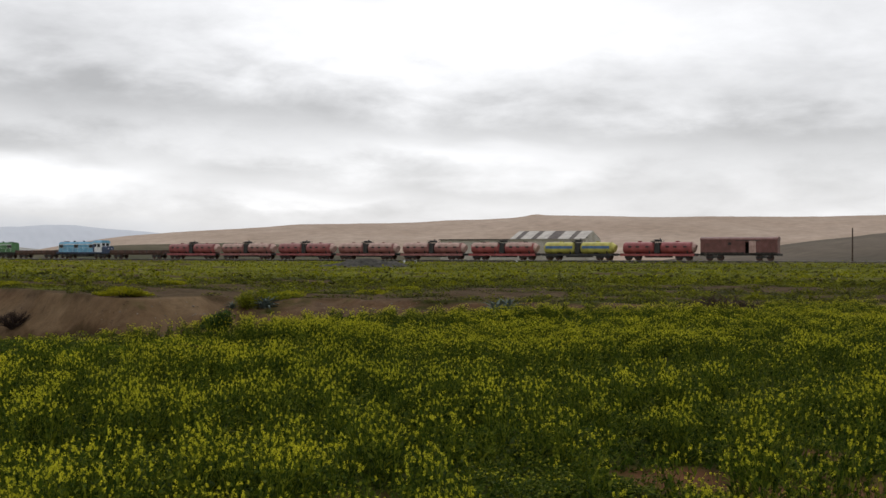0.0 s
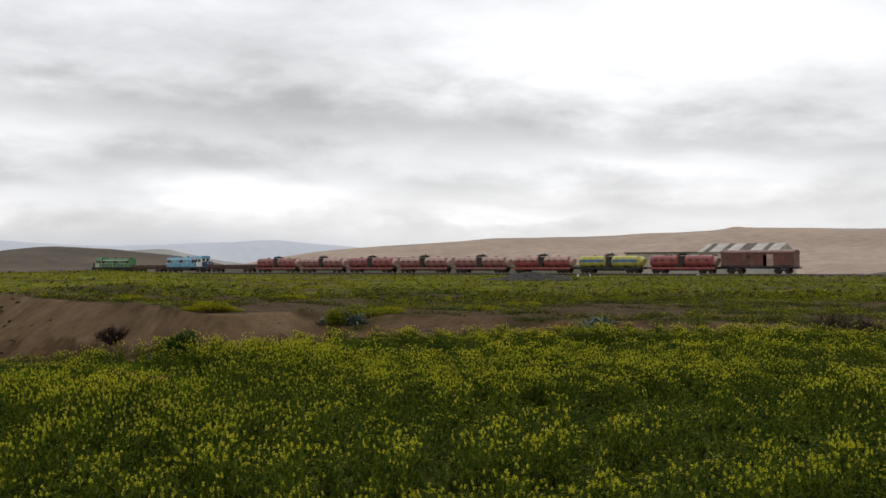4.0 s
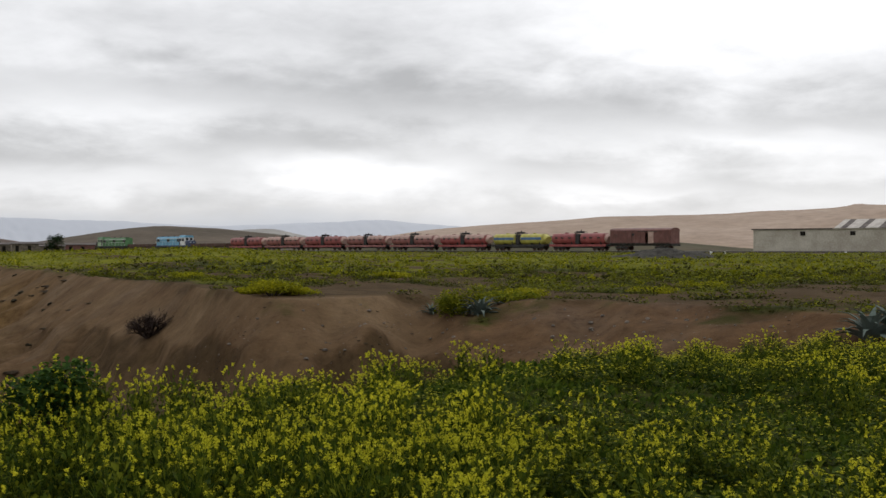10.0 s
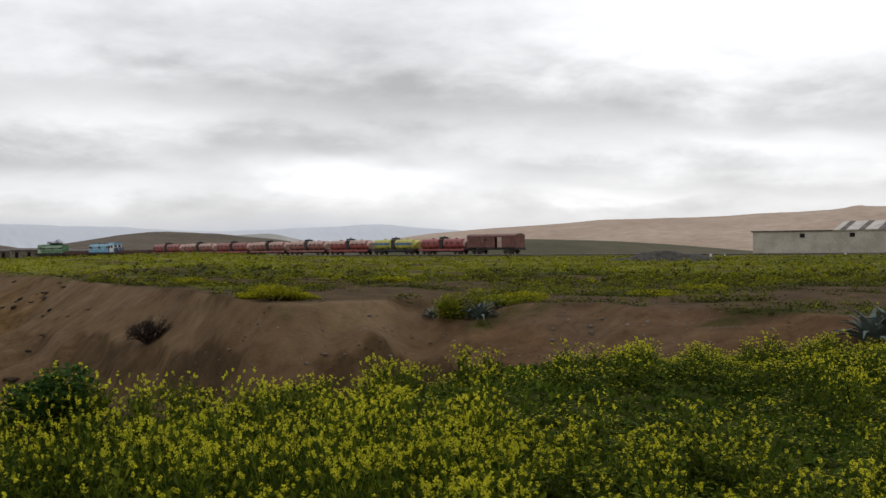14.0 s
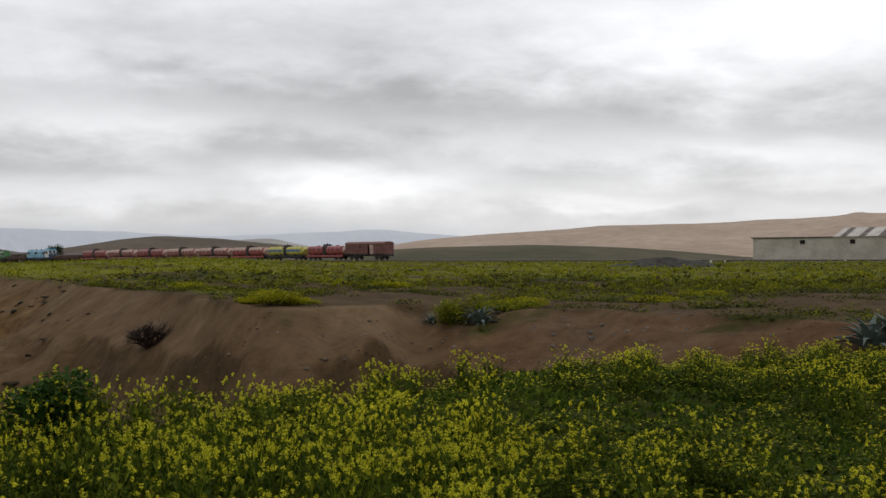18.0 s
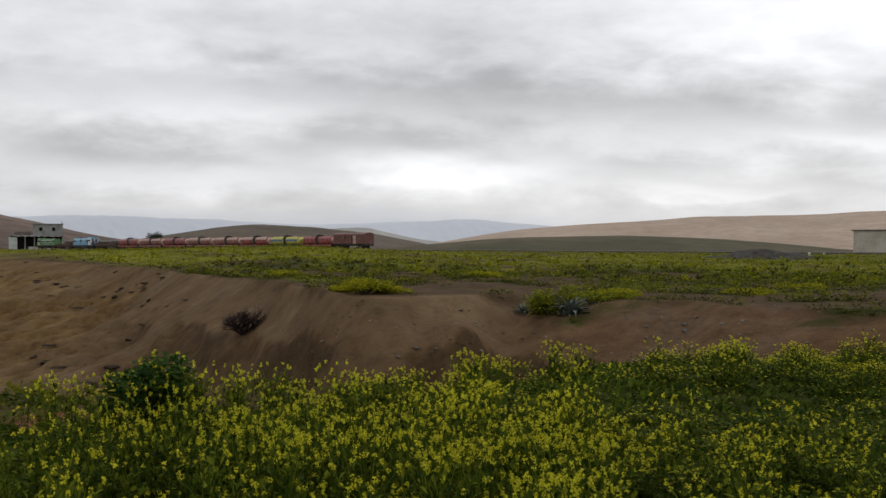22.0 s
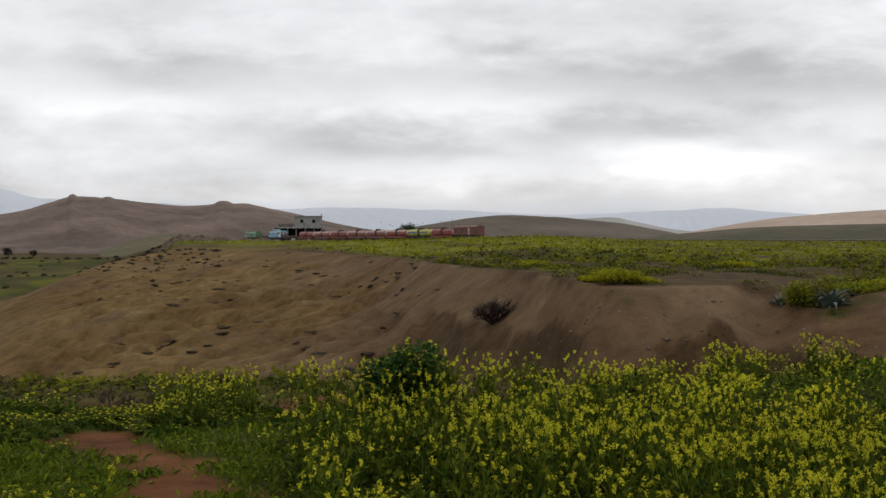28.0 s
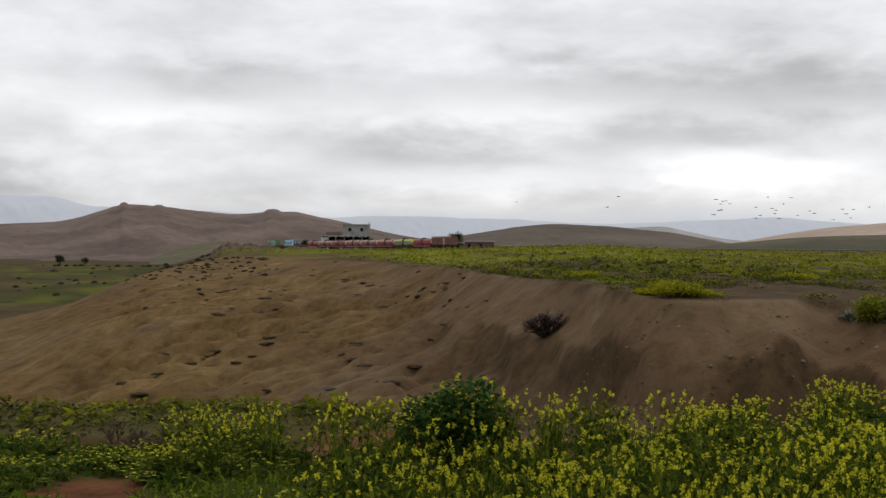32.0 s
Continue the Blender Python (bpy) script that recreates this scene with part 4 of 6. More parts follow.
        for v in ob.data.vertices:
            if v.co.z > 1.2:
                v.co.z = 1.2 + (v.co.z - 1.2) * 0.77
    return root


def flat_wagon(length, label):
    root = tagged(new("flat_wagon"), label, "railway wagon", "train vehicles")
    L = length - 1.0
    underframe(root, L, RUST)
    bogie(root, L / 2 - 2.2, 1.8), bogie(root, -L / 2 + 2.2, 1.8)
    part("deck", box(0, 0, 1.25, L, 2.7, 0.12, 0.02), RUST, root)
    for v in (-1, 1):
        part("side_board", box(0, v * 1.32, 1.62, L, 0.07, 0.62, 0.01), RUST, root)
        for u in np.linspace(-L / 2 + 0.4, L / 2 - 0.4, 8):
            part("stake", box(u, v * 1.385, 1.6, 0.12, 0.06, 0.72, 0.01), BLACK, root)
    for e in (-1, 1):
        part("end_board", box(e * (L / 2 - 0.04), 0, 1.62, 0.07, 2.56, 0.62, 0.01), RUST, root)
    return root


def covered_van(length, label):
    root = tagged(new("covered_van"), label, "railway wagon", "train vehicles")
    L = length - 0.9
    underframe(root, L, BLACK)
    bogie(root, L / 2 - 2.3, 1.9), bogie(root, -L / 2 + 2.3, 1.9)
    # side walls with a doorway that stands open
    d0, d1 = -1.75, -1.15
    body = part("wagon_floor", box(0, 0, 1.28, L, 2.8, 0.12), BLACK, root)
    for v in (-1, 1):
        for a, b in ((-L / 2, d0), (d1, L / 2)):
            side = part("side_wall", box((a + b) / 2, v * 1.4, 2.45, b - a, 0.08, 2.3, 0.01), MAROON, root)
            for u in np.arange(a + 0.15, b, 0.95):
                part("rib", box(u, v * 1.465, 2.45, 0.09, 0.06, 2.3), MAROON, side)
            part("rail_strip", box((a + b) / 2, v * 1.46, 1.38, b - a, 0.05, 0.14), BLACK, side)
        part("lintel", box((d0 + d1) / 2, v * 1.4, 3.42, d1 - d0, 0.08, 0.36), MAROON, root)
        part("sliding_door", box(d0 - 0.62, v * 1.50, 2.42, 1.15, 0.06, 2.1, 0.01), DUST, root, "pale worn sliding door pushed open")
        part("door_rail", box(-1.6, v * 1.53, 3.5, 4.2, 0.05, 0.08), BLACK, root)
        for u in (1.5,):
            part("shutter", box(u, v * 1.475, 2.95, 0.5, 0.04, 0.45), BLACK, root)
    for e in (-1, 1):
        part("end_wall", box(e * (L / 2 - 0.04), 0, 2.45, 0.08, 2.72, 2.3), MAROON, root)
    # added sheet in shade colour makes the open doorway look dark
    part("inside_shade_sheet", box(-1.45, 0, 2.4, 1.6, 0.06, 2.1), INSIDESHADE, root)
    roof = [(1.5, 3.55)] + [(1.5 * math.cos(a), 3.62 + 0.55 * math.sin(a)) for a in np.linspace(0, math.pi, 11)] + [(-1.5, 3.55)]
    part("roof", prism(roof, -L / 2 - 0.08, L / 2 + 0.08), MAROON, root)
    for e in (-1, 1):
        part("gable", prism([(1.4 * math.cos(a), 3.55 + 0.5 * math.sin(a)) for a in np.linspace(0, math.pi, 9)], e * (L / 2 - 0.1), e * (L / 2 + 0.0)), MAROON, root)
        part("step", box(e * (L / 2 - 1.0), 1.42, 0.75, 0.5, 0.25, 0.06), BLACK, root)
    return root


def make_train():
    """From the last vehicle to the first: each with the distance of its middle ahead of the train's end."""
    made, s = [], 0.0

    def add(ob, length):
        nonlocal s
        made.append((ob, s + length / 2, length))
        s += length

    add(covered_van(14.0, "weathered maroon covered van with an open sliding door"), 14.0)
    kinds = [(14.6, BRIGHTRED, RED, None, "red twin-tank cement wagon with a dark walkway"),
             (15.1, YELLOW, YELLOW, STRIPE, "yellow twin-tank wagon with a broad blue band")]
    for k in range(6):
        paint = (BRIGHTRED, PINK, PINK, RED, PINK, RED)[k]
        top = (DUST, DUST, DUST, PINK, DUST, PINK)[k]
        name = {RED: "faded red", PINK: "dusty brownish-red", BRIGHTRED: "red"}[paint]
        kinds.append((15.0, paint, top, None, name + " twin-tank cement wagon caked with grey dust"))
    for length, *rest in kinds:
        add(hopper_wagon(length, *rest), length)
    add(flat_wagon(17.0, "long rust-brown low-sided flat wagon"), 17.0)
    add(locomotive(17.1, LOCOBLUE, NAVY, WHITE, LOCOBLUE, False, "light blue and white diesel locomotive with navy base"), 17.1)
    add(flat_wagon(14.1, "short rust-brown low-sided flat wagon"), 14.1)
    add(locomotive(17.9, LOCOGREEN, BLACK, PALEGREEN, LOCOGREEN, True, "green diesel locomotive with a pale cab"), 17.9)
    return made


TRAIN = make_train()


def train_rows(middle, length):
    rows = []
    for t in range(0, 33):
        s = 7.26 * t + 0.1433 * t * t / 2 + middle
        a, b = on_line(s - length * 0.3), on_line(s + length * 0.3)
        d = b - a
        rows.append((float(t), Matrix.Translation((a + b) / 2) @ pose(0, 0, 0, 0, -math.degrees(math.atan2(d.z, d.xy.length)), math.degrees(math.atan2(d.y, d.x)))))
    return rows


# ---- buildings ----
def polar(b, r, z=None):
    x, y = r * math.sin(radians(b)), r * math.cos(radians(b))
    return Vector((x, y, height(x, y) if z is None else z))


def warehouse():
    root = tagged(new("warehouse"), "long pale cement warehouse with a striped sheet roof", "building")
    at = polar(14.65, 305)
    root.matrix_basis = pose(at.x, at.y, at.z - 0.1, 0, 0, -38)
    W, D, H = 41.0, 14.0, 5.3 + (0.75 - at.z)
    wall = box(W / 2, 0.15, H / 2, W, 0.3, H)
    box(W / 2, D - 0.15, H / 2, W, 0.3, H, 0, wall)
    box(0.15, D / 2, H / 2, 0.3, D - 0.6, H, 0, wall)
    box(W - 0.15, D / 2, H / 2, 0.3, D - 0.6, H, 0, wall)
    part("wall", wall, PLASTER, root)
    part("roof_slab", box(9.7, D / 2, H + 0.14, 20.2, D + 0.6, 0.28, 0.03), ROOFDARK, root)
    part("coping", box(30.3, -0.02, H + 0.1, 21.2, 0.5, 0.2, 0.02), PLASTER, root)
    for k, u in enumerate((12.5, 24.5, 34.5)):
        w = part("window", box(u, 0.0, H - 0.95, 1.25, 0.06, 1.05), INSIDESHADE, root)
        part("frame", box(u, -0.05, H - 0.4, 1.5, 0.08, 0.12), PLASTER, w)
        part("sill", box(u, -0.07, H - 1.52, 1.5, 0.14, 0.1), PLASTER, w)
        part("mullion", box(u, -0.05, H - 0.95, 0.07, 0.05, 1.05), BLACK, w)
    # gable roof with a row of dark and pale sheets
    x0, n = 20.2, 14
    for side in (0, 1):
        for k in range(n):
            a, b = x0 + 20.6 * k / n, x0 + 20.6 * (k + 1) / n - 0.02
            bm = bmesh.new()
            y0, y1 = (-0.4, D / 2) if side == 0 else (D + 0.4, D / 2)
            low, high = H + 0.2, H + 2.4
            vs = [bm.verts.new(p) for p in ((a, y0, low), (b, y0, low), (b, y1, high), (a, y1, high))]
            up = [bm.verts.new(v.co + Vector((0, 0, 0.08))) for v in vs]
            bm.faces.new(vs[::-1]), bm.faces.new(up)
            for i in range(4):
                bm.faces.new((vs[i], vs[(i + 1) % 4], up[(i + 1) % 4], up[i]))
            bmesh.ops.recalc_face_normals(bm, faces=bm.faces)
            part("roof_sheet", bm, ROOFDARK if k in (1, 4, 7, 8, 11) else ROOFPALE, root)
    for u in (20.35, 40.7):
        bm = bmesh.new()
        vs = [bm.verts.new((u + q, y, z)) for q in (0, 0.2) for y, z in ((0, H), (D, H), (D / 2, H + 2.38))]
        bm.faces.new(vs[:3]), bm.faces.new(vs[3:])
        for i in range(3):
            bm.faces.new((vs[i], vs[(i + 1) % 3], vs[3 + (i + 1) % 3], vs[3 + i]))
        bmesh.ops.recalc_face_normals(bm, faces=bm.faces)
        part("gable", bm, PLASTER, root)


def farmhouse():
    root = tagged(new("farmhouse"), "unfinished grey block farmhouse with an open ground floor", "house")
    at = polar(-24.1, 515)
    root.matrix_basis = pose(at.x, at.y, at.z - 0.2, 0, 0, 23)
    # ground floor: open front on pillars under a slab edged with tiles
    part("back_wall", box(10.5, 9.0, 3.4, 21, 0.3, 6.8), GREYBLOCK, root)
    # wall painted in shade colour darkens the open ground floor
    part("shade_painted_wall", box(10.5, 4.5, 3.2, 20, 0.2, 6.4), INSIDESHADE, root)
    part("side_wall", box(1.6, 0.0, 2.9, 3.2, 0.3, 5.8), CANOPY, root, "pale painted end wall")
    part("side_wall", box(20.8, 4.5, 3.2, 0.3, 9.0, 6.4), GREYBLOCK, root)
    part("low_wall", box(14.0, 0.3, 1.0, 13.0, 0.25, 2.0), PLASTER, root)
    for u in (6.2, 9.8, 13.6, 17.4, 20.6):
        part("pillar", box(u, 0.2, 3.1, 0.45, 0.45, 6.2), GREYBLOCK, root)
    part("floor_slab", box(11.3, 4.4, 6.45, 20.0, 9.6, 0.4, 0.02), GREYBLOCK, root)
    for k in range(15):
        part("awning_sheet", box(2.6 + 1.25 * k, -0.7, 6.15, 1.1, 1.5, 0.16), CANOPY if k % 2 else MAROON, root, at=pose(0, 0, 0))
    part("parapet", box(5.3, 0.2, 7.3, 6.5, 0.2, 1.3), STONEWALL, root)
    upper = part("upper_storey", box(15.0, 4.5, 8.9, 11.6, 8.4, 4.6, 0.03), GREYBLOCK, root)
    for u in (12.2, 17.2):
        w = part("window", box(u, 0.27, 9.2, 1.3, 0.1, 1.5), INSIDESHADE, upper)
        part("lintel", box(u, 0.24, 10.05, 1.7, 0.14, 0.2), PLASTER, w)
    part("roof_slab", box(15.0, 4.5, 11.3, 12.2, 9.0, 0.25, 0.02), GREYBLOCK, root)
    for u in (9.6, 20.4):
        part("column_stub", box(u, 0.6, 11.9, 0.3, 0.3, 1.0), GREYBLOCK, root)


def shed(b, r, length, depth, high, turn, wall_mat, roof_mat, label):
    root = tagged(new("farm_shed"), label, "shed", "farm sheds")
    at = polar(b, r)
    root.matrix_basis = pose(at.x, at.y, at.z - 0.3, 0, 0, turn)
    part("front_wall", box(length / 2, 0, high / 2, length, 0.35, high, 0.02), wall_mat, root)
    part("back_wall", box(length / 2, depth, high / 2 + 0.3, length, 0.35, high + 0.6, 0.02), wall_mat, root)
    for u in (0.2, length - 0.2):
        part("end_wall", box(u, depth / 2, high / 2, 0.3, depth - 0.35, high, 0.02), wall_mat, root)
    rf = bmesh.new()
    box(0, 0, 0, length + 0.8, depth + 1.2, 0.18, 0.02, rf)
    part("roof", rf, roof_mat, root, at=pose(length / 2, depth / 2, high + 0.42, 6, 0, 0))
    for u in np.arange(2.0, length - 1.5, 4.5):
        # each doorway is a plate in the colour of the inside's shade
        d = part("doorway", box(u, -0.19, high * 0.42, 1.2, 0.05, high * 0.8), INSIDESHADE, root)
        part("lintel", box(u, -0.22, high * 0.85, 1.6, 0.06, 0.18), BARK, d)


warehouse()
farmhouse()
shed(-21.7, 500, 18, 6, 4.0, 20, STONEWALL, ROOFDARK, "low stone farm shed with a dark roof")
shed(-19.6, 492, 12, 6, 4.2, 20, STONEWALL, ROOFDARK, "low stone farm shed with a dark sagging roof")
shed(-17.3, 488, 12, 6, 3.9, 16, MAROON, ROOFDARK, "long reddish-brown farm shed")
shed(-18.4, 480, 9, 5, 3.2, 18, STONEWALL, ROOFDARK, "small stone farm shed under a dark roof")


# ---- posts, mound and stones ----
def pole(b, r, high, label, arm=0.0):
    root = tagged(new("utility_pole"), label, "pole")
    at = polar(b, r)
    root.matrix_basis = pose(at.x, at.y, at.z - 0.2)
    part("shaft", rod((0, 0, 0), (0, 0, high), 0.16, 8, None, 0.10), TWIG, root)
    if arm:
        part("crossarm", box(0, 0, high - 0.4, arm, 0.12, 0.12), TWIG, root)
        for u in (-0.42, 0.42):
            part("insulator", rod((u * arm, 0, high - 0.34), (u * arm, 0, high - 0.1), 0.06, 8), WHITE, root)


def make_mound(name, b, r, wide, deep, high, mat, label, category, seed):
    rs = np.random.RandomState(seed)
    n, m = 22, 48
    u, a = np.meshgrid(np.linspace(0, 1, n), np.linspace(0, 2 * np.pi, m, endpoint=False), indexing="ij")
    c = polar(b, r)
    x, y = c.x + u * np.cos(a) * wide, c.y + u * np.sin(a) * deep
    z = np.array(lay(x, y)[0]) - 0.1 + high * (1 - u ** 1.5) * (1 + 0.22 * W_MID(x * 9 / wide, y * 9 / wide)) * (1 - soft(u, 0.8, 1) * 0.5) + 0.035 * high * rs.randn(n, m)
    idx = np.arange(n * m).reshape(n, m)
    nxt = np.roll(idx, -1, axis=1)
    quads = np.stack([idx[:-1], nxt[:-1], nxt[1:], idx[1:]], -1).reshape(-1, 4)
    tagged(new(name, mesh_of(name, np.stack([x, y, z], -1).reshape(-1, 3), quads[:, ::-1], mat, True)), label, category)


pole(35.65, 200, 6.3, "tall weathered wooden pole beside the track", 0)
pole(28.4, 235, 4.2, "short signal post with a crossarm by the track", 1.6)
make_mound("gravel_mound", 10.6, 142, 7.8, 3.2, 0.95, GRAVEL, "low dark grey heap of gravel in the grass", "mound", 8)
for k, (b, r, w, h) in enumerate(((-28.2, 330, 7, 2.0), (-27.4, 350, 6, 1.7), (-26.6, 340, 5, 1.3), (-25.4, 330, 4, 1.0), (-28.9, 290, 6, 1.4), (-24.6, 320, 5, 0.9))):
    make_mound("earth_heap", b, r, w, w * 0.55, h, EARTH, "low pinkish-brown heap of bare earth near the farm", "mound", 20 + k)


def marker(b, r, high, mat, label):
    at = polar(b, r)
    bm = box(0, 0, high / 2, 0.34, 0.24, high, 0.05)
    ob = part("marker_stone", bm, mat, None, label, pose(at.x, at.y, at.z - 0.05, 0, 0, 20))
    tagged(ob, category="marker stone", group="markers by the track")


for b, r, h in ((12.75, 185, 0.5), (13.35, 188, 0.42), (18.7, 200, 0.35)):
    marker(b, r, h, WHITE, "small whitewashed marker stone in the grass")


# ---- plants: templates of triangles, strewn by the thousand ----
class Strewn:
    """Gathers many turned and scaled copies of small templates in one mesh."""

    def __init__(self):
        self.v, self.f, self.m, self.n = [], [], [], 0

    def add(self, tpl, x, y, z, turn, size, lean=None, tall=None):
        v, f, m = tpl
        k = len(x)
        if not k:
            return
        c, s = np.cos(turn)[:, None], np.sin(turn)[:, None]
        sx = size[:, None]
        sz = sx if tall is None else tall[:, None]
        px, py, pz = v[None, :, 0] * sx, v[None, :, 1] * sx, v[None, :, 2] * sz
        if lean is not None:
            px = px + pz * lean[:, None]
        out = np.stack([px * c - py * s + x[:, None], px * s + py * c + y[:, None], pz + z[:, None]], -1).reshape(-1, 3)
        nv = len(v)
        faces = (f[None] + (np.arange(k) * nv)[:, None, None] + self.n).reshape(-1, 3)
        self.v.append(out), self.f.append(faces), self.m.append(np.tile(m, k))
        self.n += nv * k

    def link(self, name, mats, label, category):
        v, f, m = np.concatenate(self.v), np.concatenate(self.f), np.concatenate(self.m)
        me = mesh_of(name, v, f)
        for mat in mats:
            me.materials.append(mat)
        me.polygons.foreach_set("material_index", m.astype(np.int32))
        me.update()
        return tagged(new(name, me), label, category, kind="stuff")


class Sprig:
    """Triangles of one plant."""

    def __init__(self, seed):
        self.rs = np.random.RandomState(seed)
        self.v, self.f, self.m = [], [], []
        self.upright = 1.0

    def tri(self, pts, mat):
        o = len(self.v)
        self.v += [tuple(p) for p in pts]
        for i in range(1, len(pts) - 1):
            self.f.append((o, o + i, o + i + 1))
            self.m.append(mat)

    def stem(self, a, b, w, mat=0):
        a, b = np.array(a), np.array(b)
        q = self.rs.uniform(0, np.pi)
        side = np.array([np.cos(q), np.sin(q), 0]) * w
        self.tri((a - side, a + side, b + side * 0.6, b - side * 0.6), mat)

    def leaf(self, at, turn, up, length, width, mat=0):
        at = np.array(at)
        d = np.array([np.cos(turn) * np.cos(up), np.sin(turn) * np.cos(up), np.sin(up) * self.upright])
        s = np.array([-np.sin(turn), np.cos(turn), self.rs.uniform(-0.4, 0.4)]) * width / 2
        mid = at + d * length * 0.5 + np.array([0, 0, 0.06 * length])
        tip = at + d * length - np.array([0, 0, 0.18 * length])
        self.tri((at, mid - s, tip, mid + s), mat)

    def petals(self, at, n, spread, size, mat=1):
        rs = self.rs
        for _ in range(n):
            d = rs.normal(0, 1, 3)
            d *= rs.uniform(0.2, 1) ** 0.4 / (np.linalg.norm(d) + 1e-6)
            c = np.array(at) + d * np.array([spread, spread, spread * 1.5 * self.upright])
            u = rs.normal(0, 1, 3)
            u[2] *= 0.6
            u /= np.linalg.norm(u) + 1e-6
            w = np.cross(u, rs.normal(0, 1, 3))
            w /= np.linalg.norm(w) + 1e-6
            u, w = u * size * rs.uniform(0.8, 1.4) * 0.7, w * size * rs.uniform(0.8, 1.4) * 0.7
            u[2], w[2] = u[2] * self.upright, w[2] * self.upright
            self.tri((c - u - w * 0.5, c + u - w * 0.5, c + w), mat)

    def done(self):
        return np.array(self.v), np.array(self.f), np.array(self.m)


def mustard(seed, heads, petals, leaves, size=0.017, spread=0.017):
    """A mustard plant one metre high: branching stems, lobed leaves all the way up, round yellow heads on top."""
    p = Sprig(seed)
    p.upright = 1.35
    rs = p.rs
    for k in range(heads):
        q, out = rs.uniform(0, 2 * np.pi), 0.26 * rs.uniform(0.02, 1) ** 0.6
        fork = np.array([rs.normal(0, 0.02), rs.normal(0, 0.02), rs.uniform(0.2, 0.5)])
        top = np.array([out * np.cos(q), out * np.sin(q), (1.02 - 1.4 * out * out) * rs.uniform(0.8, 1.03)])
        p.stem((0, 0, 0), fork, 0.006)
        p.stem(fork, top, 0.004)
        p.petals(top, petals, spread, size)
        for _ in range(max(1, leaves // heads)):
            u = rs.uniform(0.3, 1)
            at = fork * (1 - u) + top * u * 0.92
            p.leaf(at, rs.uniform(0, 6.3), rs.uniform(0.3, 1.25), rs.uniform(0.05, 0.11), rs.uniform(0.02, 0.04))
    for _ in range(leaves):
        z = rs.uniform(0.05, 0.78)
        p.leaf((rs.normal(0, 0.05), rs.normal(0, 0.05), z), rs.uniform(0, 6.3), rs.uniform(0.3, 1.25), rs.uniform(0.10, 0.19) * (1.1 - z * 0.6), rs.uniform(0.045, 0.085) * (1.1 - z * 0.6))
    return p.done()


def tuft(seed, n, long, wide, mat=0):
    p = Sprig(seed)
    for _ in range(n):
        p.leaf((p.rs.normal(0, 0.05), p.rs.normal(0, 0.05), 0), p.rs.uniform(0, 6.3), p.rs.uniform(0.3, 1.4), p.rs.uniform(0.6, 1.2) * long, p.rs.uniform(0.6, 1.3) * wide, mat)
    return p.done()


def clump(seed, n, yellow, size=0.34, mat=0, top=None):
    """A far weed clump: a ragged dome of leaf sprays, some with a yellow top."""
    p = Sprig(seed)
    rs = p.rs
    for _ in range(n):
        q, u = rs.uniform(0, 2 * np.pi), rs.uniform(0, 1)
        at = np.array([0.8 * u * np.cos(q), 0.8 * u * np.sin(q), rs.uniform(0.05, 0.75) * (1.1 - 0.6 * u)])
        p.leaf(at, rs.uniform(0, 6.3), rs.uniform(0.2, 1.3), size * rs.uniform(0.7, 1.3), size * rs.uniform(0.4, 0.9), mat if top is None or at[2] < 0.42 else top)
    for _ in range(yellow):
        q, u = rs.uniform(0, 2 * np.pi), rs.uniform(0, 0.9)
        at = np.array([0.85 * u * np.cos(q), 0.85 * u * np.sin(q), rs.uniform(0.6, 1.0) * (1.1 - 0.4 * u)])
        p.petals(at, 1, 0.04, size * 0.55, 1)
    return p.done()


EYES = ((-5.26, -21.2, 14.7), (-4.0, -20.2, 11.7), (-1.5, -17, 7.5), (0.87, -13.5, 3.6), (0.3, -7, 2.7), (0, 0, 0), (0, 0, -8), (0, 0, -16.5), (-0.76, 2.3, -18.4))
BLOOM, SHORT, TALL, MOUND = Waves(21, 4.5, 3), Waves(22, 2.2, 3), Waves(23, 3.2, 3), Waves(24, 0.8, 2)


